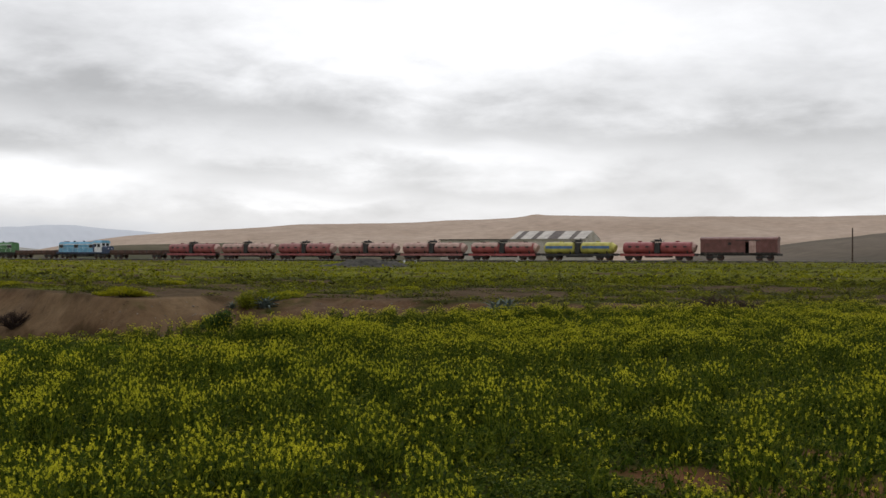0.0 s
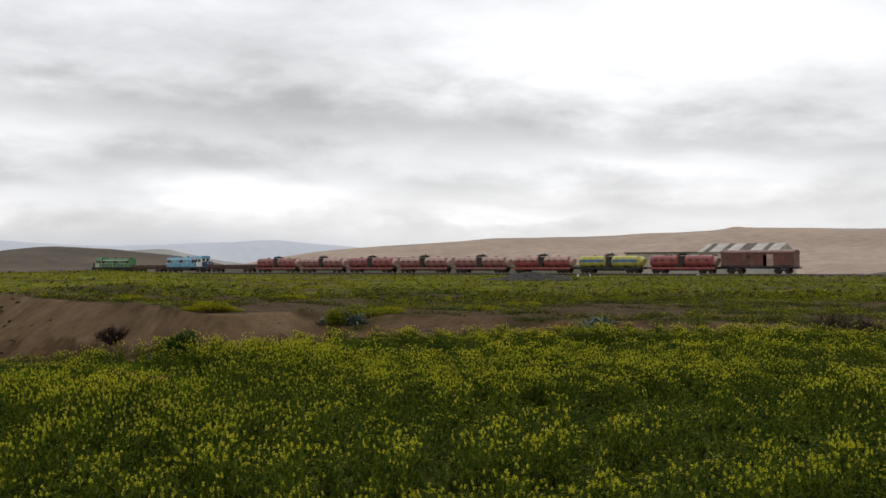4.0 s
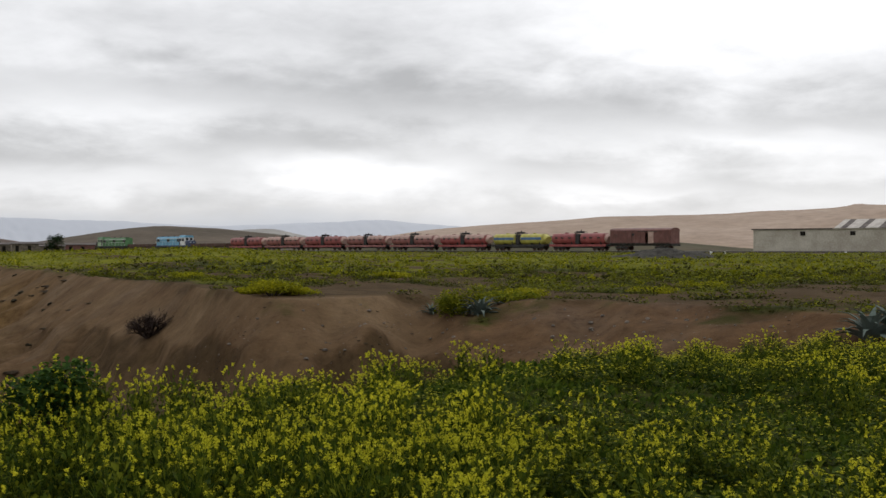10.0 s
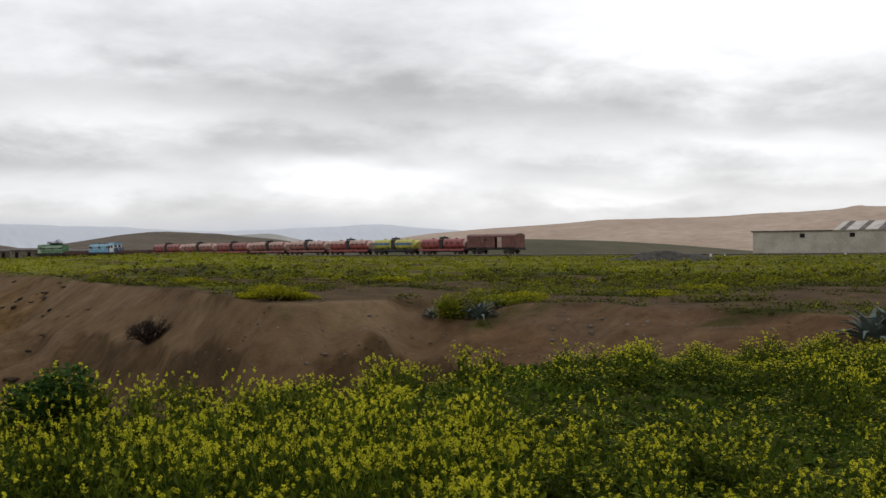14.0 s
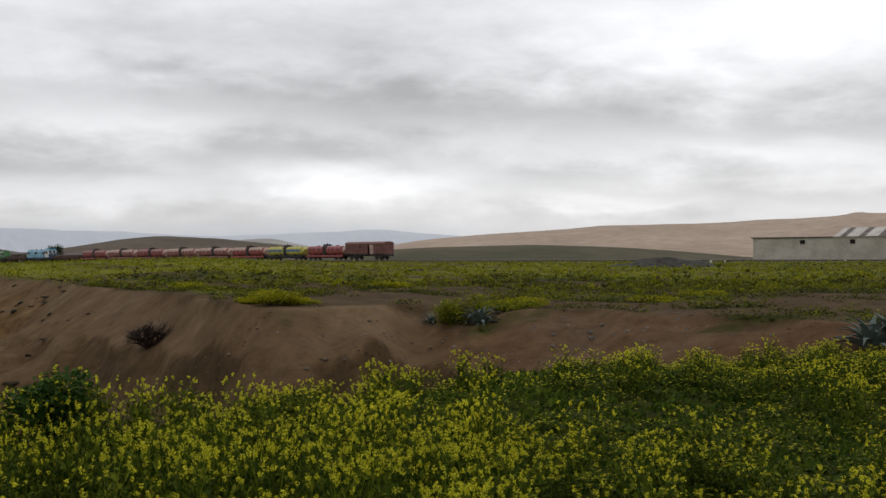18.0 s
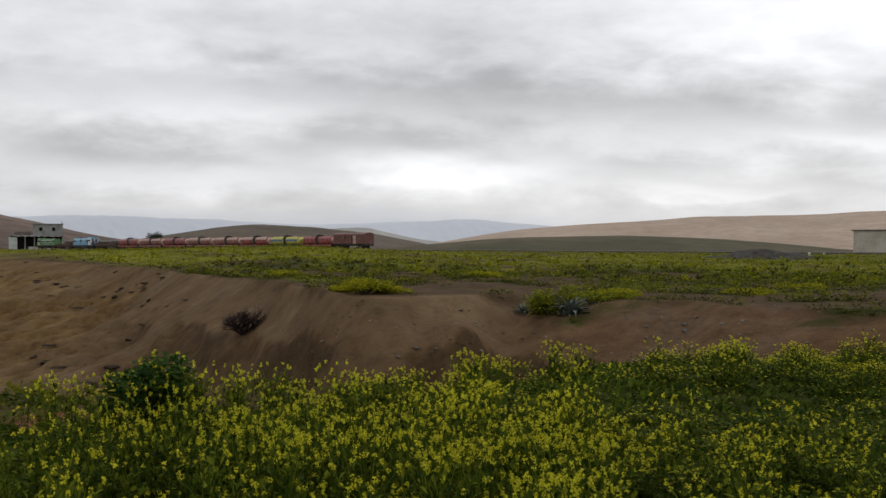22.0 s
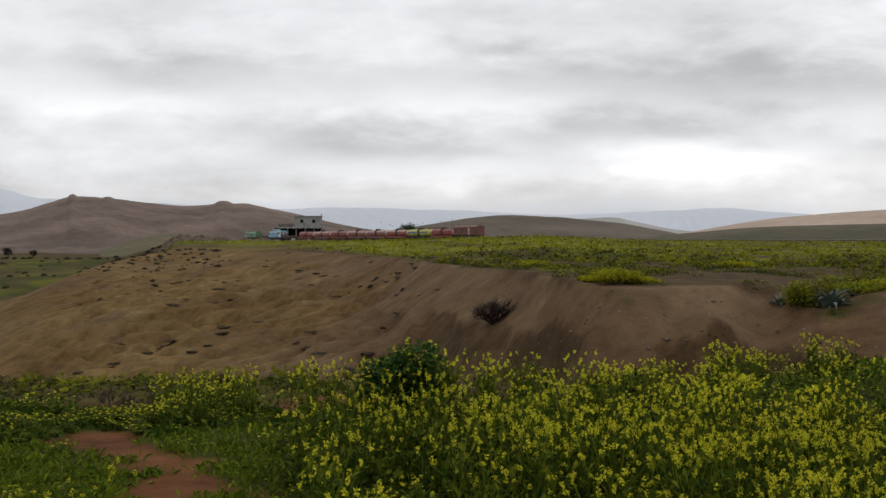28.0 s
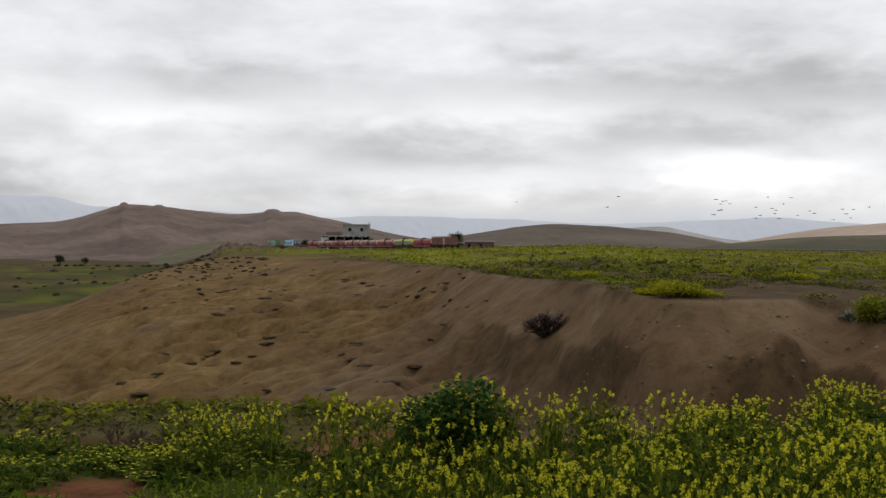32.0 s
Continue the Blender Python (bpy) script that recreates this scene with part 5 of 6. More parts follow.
def meadow():
    rs = np.random.RandomState(31)
    n = 245000
    x, y = rs.uniform(-15, 24, n), rs.uniform(-20.2, 23, n)
    seen = np.zeros(n, bool)
    for ex, ey, eb in EYES:
        d = np.hypot(x - ex, y - ey)
        off = np.abs((np.degrees(np.arctan2(x - ex, y - ey)) - eb + 180) % 360 - 180)
        seen |= (off < 23) & (d > 1.7)
    x, y = x[seen], y[seen]
    z, veg = lay(x, y)[:2]
    b, r = np.degrees(np.arctan2(x, y)), np.hypot(x, y)
    edge = np.interp(b, BEAR, EDGE_R)
    ok = (np.hypot(x + 3.16, y - 9.38) > 0.42) & (veg > 0.45) & ((r < edge + 1.7) | (b > 38))
    x, y, z, b, r, edge = (a[ok] for a in (x, y, z, b, r, edge))
    dist = np.min([np.hypot(x - ex, y - ey) for ex, ey, _ in EYES], axis=0)
    # how much it blooms: thick by the lens and along the brink, thin in the middle; a mown way to the left
    bloom = 0.17 + 0.33 * BLOOM(x, y) + 0.24 * SHORT(x, y) + 0.34 * MOUND(x, y)
    bloom += 0.30 * np.exp(-((r - 5.6) / 2.1) ** 2) * soft(-b, -12, 2) + 0.25 * np.exp(-((r - 8.2) / 1.0) ** 2) * soft(b, 2, 6)
    bloom += 0.85 * soft(r, edge - 2.6, edge - 1.3) * soft(b, 3, 8)
    bloom += 0.30 * soft(r, edge - 3.0, edge - 1.0) * soft(-b, 1, 6)
    bloom -= 0.6 * np.exp(-((r - 11.0) / 1.7) ** 2) * soft(b, -3, 4) * (y > 0) + 0.2 * np.exp(-((r - 6.4) / 0.8) ** 2) * soft(b, 2, 6)
    bloom -= 0.12 * soft(b, 1.0, 3) * (1 - soft(b, 5, 7)) * soft(r, 8, 10)
    bloom += (0.30 * soft(b, 5, 12) * (1 - soft(r, 8.6, 10)) + 0.3 * soft(r, edge - 2.6, edge - 1.3) * soft(b, 9, 14)) * (y > 1)
    way = soft(-b, 21.5, 25.5) * (1 - soft(r, 9.6, 10.3)) * (r > 0) * (y > 2)
    bloom -= 0.9 * way
    bloom += 0.8 * soft(-b, 30.5, 33.5) * (1 - soft(r, 6.2, 7.2)) * way
    pick = rs.uniform(0, 1, len(x))
    lush = soft(bloom, 0.12, 0.55)
    tall = 0.19 + 0.30 * lush + 0.03 * TALL(x, y) + 0.10 * MOUND(x, y) * (0.3 + lush) + 0.035 * rs.normal(0, 1, len(x)) * (1 - 0.6 * soft(r, edge - 3, edge - 1.5) * soft(b, 3, 7)) + 0.06 * soft(-b, -6, 3)
    tall = 0.95 * tall * (1 - 0.25 * soft(b, 0, 6) * (y > 1) * (1 - soft(r, edge - 4.5, edge - 2.5))) * (1 - 0.4 * soft(-b, 28, 31) * (y > 2))
    # the plants stay lower along the brink
    tall -= soft(r, edge - 4.0, edge - 1.0) * np.interp(b, [-36, -27, -22, -15, -11, -2, 1, 4, 9, 14], [0.2, 0.2, 0.05, 0.0, 0.21, 0.22, 0.33, 0.34, 0.34, 0.34]) * (y > 0)
    tall = np.clip(tall, 0.11, 0.66) * np.where(r > edge - 0.5, 0.85, 1.0)
    st = Strewn()
    near_t = [mustard(100 + k, 6, 13, 15, 0.0135, 0.018) for k in range(6)]
    mid_t = [mustard(120 + k, 6, 6, 12, 0.020, 0.017) for k in range(6)]
    far_t = [mustard(140 + k, 6, 3, 8, 0.029, 0.015) for k in range(5)]
    bare_t = [mustard(160 + k, 2, 0, 13) for k in range(4)]
    bloom -= 0.42 * soft(-y, -3.0, 0.5) + 0.25 * soft(-y, -1, 2) * soft(x - 0.25 * y, 0, 6)
    bloom -= 0.25 * soft(-b, 19.5, 23) * (y > 2) + 0.3 * soft(-b, 29, 32) * soft(r, 7.5, 9) * (y > 2)
    for px, py, pr in ((-5.9, -12.0, 0.5), (-5.4, -12.7, 0.4), (-0.3, -12.7, 0.5), (0.3, -12.3, 0.5)):
        near = np.exp(-((x - px) ** 2 + (y - py) ** 2) / pr ** 2)
        bloom += 0.7 * near
        tall += 0.34 * near
    bloom += 0.4 * (1 - soft(r, 5.0, 6.8)) * soft(b, -21, -17) * (y > 1)
    lush = soft(bloom, 0.12, 0.55)
    thick = np.clip(0.15 + 0.58 * lush, 0.0, 0.72)
    lawn = way * (1 - soft(-b, 30.5, 33.5) * (1 - soft(r, 6.2, 7.2)))
    thick = thick * (1 - 0.8 * lawn)
    share = thick * (0.38 + 0.32 * soft(r, edge - 2.6, edge - 1.5) * soft(b, 4, 8) * (y > 1))
    flower = pick < share
    leafy_one = (pick >= share) & (pick < share + 0.28) & (way < 0.5)
    band = np.where(dist < 6.0, 0, np.where(dist < 10.5, 1, 2))
    thin = np.where(band == 2, 0.8, 1.0) * np.where((y < 1.5), 0.85, 1.0)
    flower &= rs.uniform(0, 1, len(x)) < thin
    for lod, tpls in ((0, near_t), (1, mid_t), (2, far_t)):
        for k, tpl in enumerate(tpls):
            g = np.flatnonzero(flower & (band == lod))[k::len(tpls)]
            st.add(tpl, x[g], y[g], z[g] - 0.02, rs.uniform(0, 6.3, len(g)), rs.uniform(0.55, 0.8, len(g)), rs.normal(0.03, 0.1, len(g)), tall[g])
    for k, tpl in enumerate(bare_t):
        g = np.flatnonzero(leafy_one)[k::len(bare_t)]
        st.add(tpl, x[g], y[g], z[g] - 0.02, rs.uniform(0, 6.3, len(g)), rs.uniform(0.5, 0.7, len(g)), rs.normal(0, 0.1, len(g)), tall[g] * 0.85)
    # the field goes on, thinner, round about
    ax, ay = rs.uniform(-26, 30, 8000), rs.uniform(-24, 22, 8000)
    az, av = lay(ax, ay)[:2]
    ab, ar = np.degrees(np.arctan2(ax, ay)), np.hypot(ax, ay)
    unseen = np.ones(len(ax), bool)
    for ex, ey, eb in EYES:
        unseen &= np.abs((np.degrees(np.arctan2(ax - ex, ay - ey)) - eb + 180) % 360 - 180) > 22.5
    g0 = np.flatnonzero(unseen & (av > 0.5) & (ar < np.interp(ab, BEAR, EDGE_R) + 12 * (np.abs(ab) > 60)) & (BLOOM(ax, ay) + 0.5 * rs.normal(0, 1, len(ax)) > -0.4))
    for k, tpl in enumerate(far_t):
        g = g0[k::len(far_t)]
        st.add(tpl, ax[g], ay[g], az[g] - 0.02, rs.uniform(0, 6.3, len(g)), rs.uniform(0.6, 0.9, len(g)), None, rs.uniform(0.25, 0.5, len(g)))
    st.link("mustard_field", (STEM, PETAL), "dense field of wild mustard in yellow bloom", "wild flowers")
    gr = Strewn()
    tufts = [tuft(180 + k, 9, 0.075, 0.011) for k in range(4)] + [tuft(190 + k, 7, 0.04, 0.018) for k in range(3)]
    carpet = [tuft(195 + k, 9, 0.085, 0.030) for k in range(4)]
    low = (pick > 0.86) | ((way > 0.4) & (pick > 0.05))
    for k, tpl in enumerate(tufts):
        g = np.flatnonzero(low)[k::len(tufts)]
        gr.add(tpl, x[g], y[g], z[g] - 0.01, rs.uniform(0, 6.3, len(g)), rs.uniform(0.7, 1.4, len(g)) * (1 + 0.25 * way[g]))
    spread = (pick > 0.42) & (pick <= 0.70) & (way < 0.4)
    for k, tpl in enumerate(carpet):
        g = np.flatnonzero(spread)[k::len(carpet)]
        gr.add((tpl[0], tpl[1], tpl[2] + 1), x[g], y[g], z[g] - 0.01, rs.uniform(0, 6.3, len(g)), rs.uniform(0.8, 1.8, len(g)))
    wide = [tuft(198 + k, 6, 0.085, 0.034) for k in range(3)]
    ox, oy = rs.uniform(-26, 30, 26000), rs.uniform(-24, 22, 26000)
    oz, ov = lay(ox, oy)[:2]
    ob, orr = np.degrees(np.arctan2(ox, oy)), np.hypot(ox, oy)
    unseen = np.ones(len(ox), bool)
    for ex, ey, eb in EYES:
        unseen &= np.abs((np.degrees(np.arctan2(ox - ex, oy - ey)) - eb + 180) % 360 - 180) > 22.5
    away = np.flatnonzero(unseen & (ov > 0.5) & (orr < np.interp(ob, BEAR, EDGE_R) + 12 * (np.abs(ob) > 60)))
    for k, tpl in enumerate(wide):
        g = away[k::3]
        gr.add((tpl[0], tpl[1], tpl[2] + 1), ox[g], oy[g], oz[g] - 0.01, rs.uniform(0, 6.3, len(g)), rs.uniform(1.6, 2.8, len(g)))
    gr.link("meadow_grass", (GRASS, CARPET), "low green grass and weeds between the flowers", "grass")


def plateau_weeds():
    """Low cushions of weed on brown earth behind the brink, closing to a yellow-green sheet far out."""
    rs = np.random.RandomState(51)
    st = Strewn()
    olive = [clump(200 + k, 16, 0, 0.30, (4, 4, 0, 4)[k], (0, 2, 2, 0)[k]) for k in range(4)]
    fresh = [clump(210 + k, 17, 0, 0.30, (0, 0, 2)[k], 3) for k in range(3)]
    bloomy = [clump(215 + k, 15, 3, 0.30, 2, 3) for k in range(3)]
    far_d = [clump(220 + k, 6, 0, 0.55, (0, 2, 4)[k]) for k in range(3)]
    far_y = [clump(230 + k, 6, k, 0.55, (3, 3, 2)[k]) for k in range(3)]
    for lo, hi, n, size in ((27, 74, 23000, 0.36), (62, 250, 27000, 0.39)):
        b = rs.uniform(-30, 47, n)
        r = np.sqrt(rs.uniform(lo ** 2, hi ** 2, n)) if lo < 50 else lo + (hi - lo) * rs.uniform(0, 1, n) ** 1.4
        x, y = r * np.sin(np.radians(b)), r * np.cos(np.radians(b))
        z, veg = lay(x, y)[:2]
        rim = np.interp(b, BEAR, RIM_R)
        line = np.min(np.hypot(x[:, None] - LINE_X[None, ::12], y[:, None] - LINE_Y[None, ::12]), axis=1)
        thick, gold = cover(x, y)
        ok = (veg > 0.55) & (r > np.where(b > 38, 21, rim - 0.5)) & (thick + 0.35 * rs.normal(0, 1, n) > 0.05) & (line > 4.5)
        kind = rs.uniform(0, 1, n)
        s = np.clip(size * rs.uniform(0.55, 1.4, n) * (0.9 + 0.25 * W_GROW(x, y)), 0.12, 0.62)
        if lo < 50:
            share = ((bloomy, ok & (kind < 0.03 + 0.35 * gold)), (fresh, ok & (kind >= 0.03 + 0.35 * gold) & (kind < 0.14 + 0.72 * gold)), (olive, ok & (kind >= 0.14 + 0.72 * gold)))
        else:
            share = ((far_y, ok & (kind < 0.1 + 0.85 * gold)), (far_d, ok & (kind >= 0.1 + 0.85 * gold)))
        for tpls, who in share:
            for k, tpl in enumerate(tpls):
                g = np.flatnonzero(who)[k::len(tpls)]
                st.add(tpl, x[g], y[g], z[g] - 0.04, rs.uniform(0, 6.3, len(g)), s[g], None, s[g] * rs.uniform(0.38, 0.85, len(g)))
    # rank growth along the foot of the long slope
    b = rs.uniform(-38, -20.5, 3600)
    r = 12.5 + (np.interp(b, BEAR, LOW_R) - 9) * rs.uniform(0, 1, len(b)) ** 0.8
    x, y = r * np.sin(np.radians(b)), r * np.cos(np.radians(b))
    z = lay(x, y)[0]
    keep = W_BLOOM(x, y) + 0.5 * W_GROW(x, y) + 0.4 * rs.normal(0, 1, len(b)) > -0.5
    for k, tpl in enumerate(olive + fresh[:1]):
        g = np.flatnonzero(keep)[k::5]
        size = rs.uniform(0.12, 0.42, len(g))
        st.add(tpl, x[g], y[g], z[g] - 0.03, rs.uniform(0, 6.3, len(g)), size, None, size * rs.uniform(0.5, 0.9, len(g)))
    st.link("plateau_weeds", (WEED, BRIGHT, FARWEED, YGREEN, OLIVE), "low weeds with patches of yellow bloom on the plateau", "weeds")


def clod(seed, mat):
    """A lumpy low cushion with a few dry blades."""
    p = Sprig(seed)
    rs = p.rs
    rings = []
    for rad, up in ((1.0, -0.15), (0.85, 0.45), (0.45, 0.8)):
        rings.append([np.array([rad * rs.uniform(0.7, 1.25) * np.cos(q), rad * rs.uniform(0.7, 1.25) * np.sin(q), up * rs.uniform(0.75, 1.2)]) for q in np.linspace(0, 2 * np.pi, 8)[:-1]])
    top = np.array([rs.uniform(-0.15, 0.15), rs.uniform(-0.15, 0.15), 0.95])
    for a, b in zip(rings, rings[1:]):
        for i in range(7):
            p.tri((a[i], a[(i + 1) % 7], b[(i + 1) % 7], b[i]), mat)
    for i in range(7):
        p.tri((rings[2][i], rings[2][(i + 1) % 7], top), mat)
    for _ in range(7):
        q = rs.uniform(0, 6.3)
        p.leaf((0.7 * np.cos(q), 0.7 * np.sin(q), 0.3), q, rs.uniform(0.2, 1.2), 0.6, 0.25, mat)
    return p.done()


def scrub():
    """Dark low scrub on the spur and along the valley, and dark lumps in place of shaded pits."""
    rs = np.random.RandomState(61)
    st = Strewn()
    tp = [clod(250 + k, 0) for k in range(4)]
    groups = ((40, -33, -25.5, 92, 135, 0.2), (300, -33, -26.5, 118, 160, 0.24), (20, -21, -15, 60, 110, 0.16), (45, -38, -30, 230, 420, 0.6), (70, -37, -24, 480, 620, 1.0))
    for n, b0, b1, r0, r1, s0 in groups:
        b, r = np.radians(rs.uniform(b0, b1, n)), rs.uniform(r0, r1, n)
        x, y = r * np.sin(b), r * np.cos(b)
        z = lay(x, y)[0]
        s = s0 * rs.uniform(0.3, 1.7, n)
        for k, tpl in enumerate(tp):
            st.add(tpl, x[k::4], y[k::4], z[k::4] - 0.1, rs.uniform(0, 6.3, len(x[k::4])), s[k::4], None, s[k::4] * 0.8)
    # dark lumps: tussocks, clods, and the shade of pits on the slope
    low = [clod(260 + k, 1) for k in range(4)]
    for n, b0, b1, r0, r1, s0 in ((70, -30, -15.5, 48, 108, 0.30), (45, -33, -22, 62, 125, 0.34), (520, -12, 18, 26, 38, 0.06), (260, -15, -1, 30, 41, 0.06)):
        b, r = np.radians(rs.uniform(b0, b1, n)), rs.uniform(r0, r1, n)
        x, y = r * np.sin(b), r * np.cos(b)
        z, veg = lay(x, y)[:2]
        ok = veg < 0.3
        x, y, z, b = x[ok], y[ok], z[ok], b[ok]
        s = s0 * rs.uniform(0.5, 1.4, len(x))
        for k, tpl in enumerate(low):
            st.add(tpl, x[k::4], y[k::4], z[k::4] - 0.05, -b[k::4], s[k::4] * 1.15, None, s[k::4] * 0.3)
    # loose stones on the bank
    lb, lr = np.radians(rs.uniform(-14, 18, 1100)), rs.uniform(25, 40, 1100)
    lx, ly = lr * np.sin(lb), lr * np.cos(lb)
    lz, lv = lay(lx, ly)[:2]
    stone = Strewn()
    for k in range(4):
        g = np.flatnonzero(lv < 0.3)[k::4]
        size = 0.02 + 0.075 * rs.uniform(0, 1, len(g)) ** 4
        v, f, m = clod(270 + k, 0)
        stone.add((v, f[:35], m[:35]), lx[g], ly[g], lz[g], rs.uniform(0, 6.3, len(g)), size, None, size * 0.7)
    stone.link("loose_stones", (STONEWALL,), "small loose brown stones strewn over the bare bank", "stones")
    st.link("scrub_and_pit_marks", (SCRUBLEAF, TUSSOCKPIT), "low dark scrub, tussocks and dark lumps for shaded pits on the bare spur", "scrub")


# ---- single plants ----
def leaf_bush(name, b, r, wide, high, n, leaf, mat, label, category="bush", seed=1, yellow=0, sink=0.05):
    rs = np.random.RandomState(seed)
    root = tagged(new(name), label, category)
    at = polar(b, r)
    root.matrix_basis = pose(at.x, at.y, at.z - sink)
    lobes = []
    for k in range(9):
        q = rs.uniform(0, 6.3)
        tip = Vector((math.cos(q) * wide * rs.uniform(0.1, 0.34), math.sin(q) * wide * rs.uniform(0.1, 0.34), high * rs.uniform(0.45, 0.85)))
        part("stem", rod((0, 0, 0), tip, 0.02 * wide, 5, None, 0.006 * wide), BARK, root)
        lobes.append(tip)
    sp = Sprig(seed + 1)
    for k in range(n):
        c = lobes[k % len(lobes)]
        d = rs.normal(0, 1, 3)
        d /= np.linalg.norm(d)
        p = np.array(c) + d * np.array([wide * 0.2, wide * 0.2, high * 0.26]) * rs.uniform(0.5, 1.1)
        p[2] = max(p[2], 0.03)
        sp.leaf(p, rs.uniform(0, 6.3), rs.uniform(-0.4, 1.0), leaf * rs.uniform(0.7, 1.3), leaf * rs.uniform(0.4, 0.7), 0)
    for k in range(yellow):
        c = lobes[k % len(lobes)]
        d = rs.normal(0, 1, 3)
        d /= np.linalg.norm(d)
        p = np.array(c) + d * np.array([wide * 0.24, wide * 0.24, high * 0.30])
        sp.petals(p, 5, 0.014, 0.016, 1)
    v, f, m = sp.done()
    me = mesh_of("foliage", v, f)
    me.materials.append(mat), me.materials.append(PETAL)
    me.polygons.foreach_set("material_index", m.astype(np.int32))
    new("foliage", me).parent = root
    return root


def dry_bush(b, r, wide, high, n, label, seed):
    rs = np.random.RandomState(seed)
    root = tagged(new("dry_bush"), label, "bush")
    at = polar(b, r)
    root.matrix_basis = pose(at.x, at.y, at.z - 0.08)
    bm, fine = bmesh.new(), Sprig(seed)

    def grow(p, d, length, rad, depth):
        q = p + d * length
        if depth > 1:
            rod(p, q, rad, 5, bm, rad * 0.65)
        else:
            fine.stem(tuple(p), tuple(q), rad * 1.7, 0)
        if depth == 0:
            return
        for _ in range(3 if depth > 2 else 4):
            e = (d + Vector(rs.normal(0, 0.6, 3))).normalized()
            e.z = e.z * 0.55 + (0.26 if depth > 2 else 0.0)
            grow(p + d * length * rs.uniform(0.55, 1.0), e.normalized(), length * rs.uniform(0.55, 0.8), rad * 0.55, depth - 1)

    for k in range(n):
        q = 2 * math.pi * k / n + rs.uniform(-0.3, 0.3)
        d = Vector((math.cos(q) * wide * 0.8, math.sin(q) * wide * 0.7, high * rs.uniform(0.3, 2.6))).normalized()
        grow(Vector((math.cos(q) * 0.06, math.sin(q) * 0.06, 0)), d, 0.30 * (wide + high) / 2, 0.045 * min(1.0, (wide + high) / 3.2), 4)
    part("trunk", bm, BUSHDARK if seed < 84 else TWIG, root)
    v, f, m = fine.done()
    new("spray", mesh_of("spray", v, f, BUSHDARK if seed < 84 else TWIG)).parent = root


def agave(b, r, size, leaves, label, seed, back=0.0):
    rs = np.random.RandomState(seed)
    root = tagged(new("agave"), label, "agave", "agaves on the brink")
    at = polar(b, r)
    root.matrix_basis = pose(at.x, at.y, at.z - 0.05)
    for k in range(leaves):
        bm = bmesh.new()
        q = k * 2.399
        up = radians(24 + 60 * k / leaves + rs.uniform(-6, 6))
        L = size * rs.uniform(0.8, 1.1) * (1 - 0.15 * k / leaves)
        rows = []
        for u in np.linspace(0, 1, 6):
            w = size * 0.11 * (1 - u) ** 0.7 * (0.7 + 0.6 * math.sin(math.pi * min(u + 0.15, 1)))
            a = up - 0.5 * u * u
            c = Vector((math.cos(a) * L * u, 0, math.sin(a) * L * u + 0.02))
            rows.append([bm.verts.new(c + Vector((0, w, 0.25 * w))), bm.verts.new(c + Vector((0, 0, -0.35 * w - 0.004))), bm.verts.new(c + Vector((0, -w, 0.25 * w))), bm.verts.new(c + Vector((0, 0, 0.1 * w + 0.004)))])
        for A, B in zip(rows, rows[1:]):
            for i in range(4):
                bm.faces.new((A[i], A[(i + 1) % 4], B[(i + 1) % 4], B[i]))
        bmesh.ops.recalc_face_normals(bm, faces=bm.faces)
        part("leaf", bm, AGAVELEAF, root, at=pose(0, 0, 0, 0, 0, math.degrees(q)))


def tree(b, r, high, wide, label, seed, mat=DARKLEAF):
    rs = np.random.RandomState(seed)
    root = tagged(new("tree"), label, "tree")
    at = polar(b, r)
    root.matrix_basis = pose(at.x, at.y, at.z - 0.1)
    bm = rod((0, 0, 0), (0.05, 0, high * 0.4), 0.05 * high, 8, None, 0.03 * high)
    tips = []
    for k in range(11):
        q = rs.uniform(0, 6.3)
        t = Vector((math.cos(q) * wide * rs.uniform(0.12, 0.36), math.sin(q) * wide * rs.uniform(0.12, 0.36), high * rs.uniform(0.32, 0.84)))
        rod((0.05, 0, high * rs.uniform(0.2, 0.3)), t, 0.02 * high, 6, bm, 0.007 * high)
        tips.append(t)
    part("trunk", bm, BARK, root)
    sp = Sprig(seed + 1)
    for k in range(1400):
        c = tips[k % len(tips)]
        d = rs.normal(0, 1, 3)
        d /= np.linalg.norm(d)
        p = np.array(c) + d * np.array([wide * 0.17, wide * 0.17, high * 0.16]) * rs.uniform(0.4, 1.15)
        sp.leaf(p, rs.uniform(0, 6.3), rs.uniform(-0.5, 1.0), high * 0.07 * rs.uniform(0.7, 1.4), high * 0.045, 0)
    v, f, m = sp.done()
    new("crown", mesh_of("crown", v, f, mat)).parent = root


meadow()
plateau_weeds()
scrub()
leaf_bush("leafy_shrub", -18.6, 9.9, 1.1, 0.66, 1900, 0.075, THICKET, "dark green leafy shrub among the mustard flowers", "shrub", 71, 170)
leaf_bush("leafy_shrub", -17.2, 10.2, 0.8, 0.45, 700, 0.08, WEED, "green leafy shrub grown through with yellow flowers", "shrub", 74, 60)
leaf_bush("rim_shrub", 1.1, 38.0, 2.0, 1.25, 2000, 0.13, SHRUB, "rounded green shrub on the brink of the gully", "shrub", 72, 0, 0.42)
leaf_bush("rim_shrub", 3.0, 40.4, 2.6, 0.6, 1300, 0.13, SHRUB, "low green shrub topped with yellow bloom", "shrub", 73, 0, 0.2)
dry_bush(-13.6, 47.1, 1.7, 1.75, 18, "leafless brown thorn bush on the bare slope", 81)
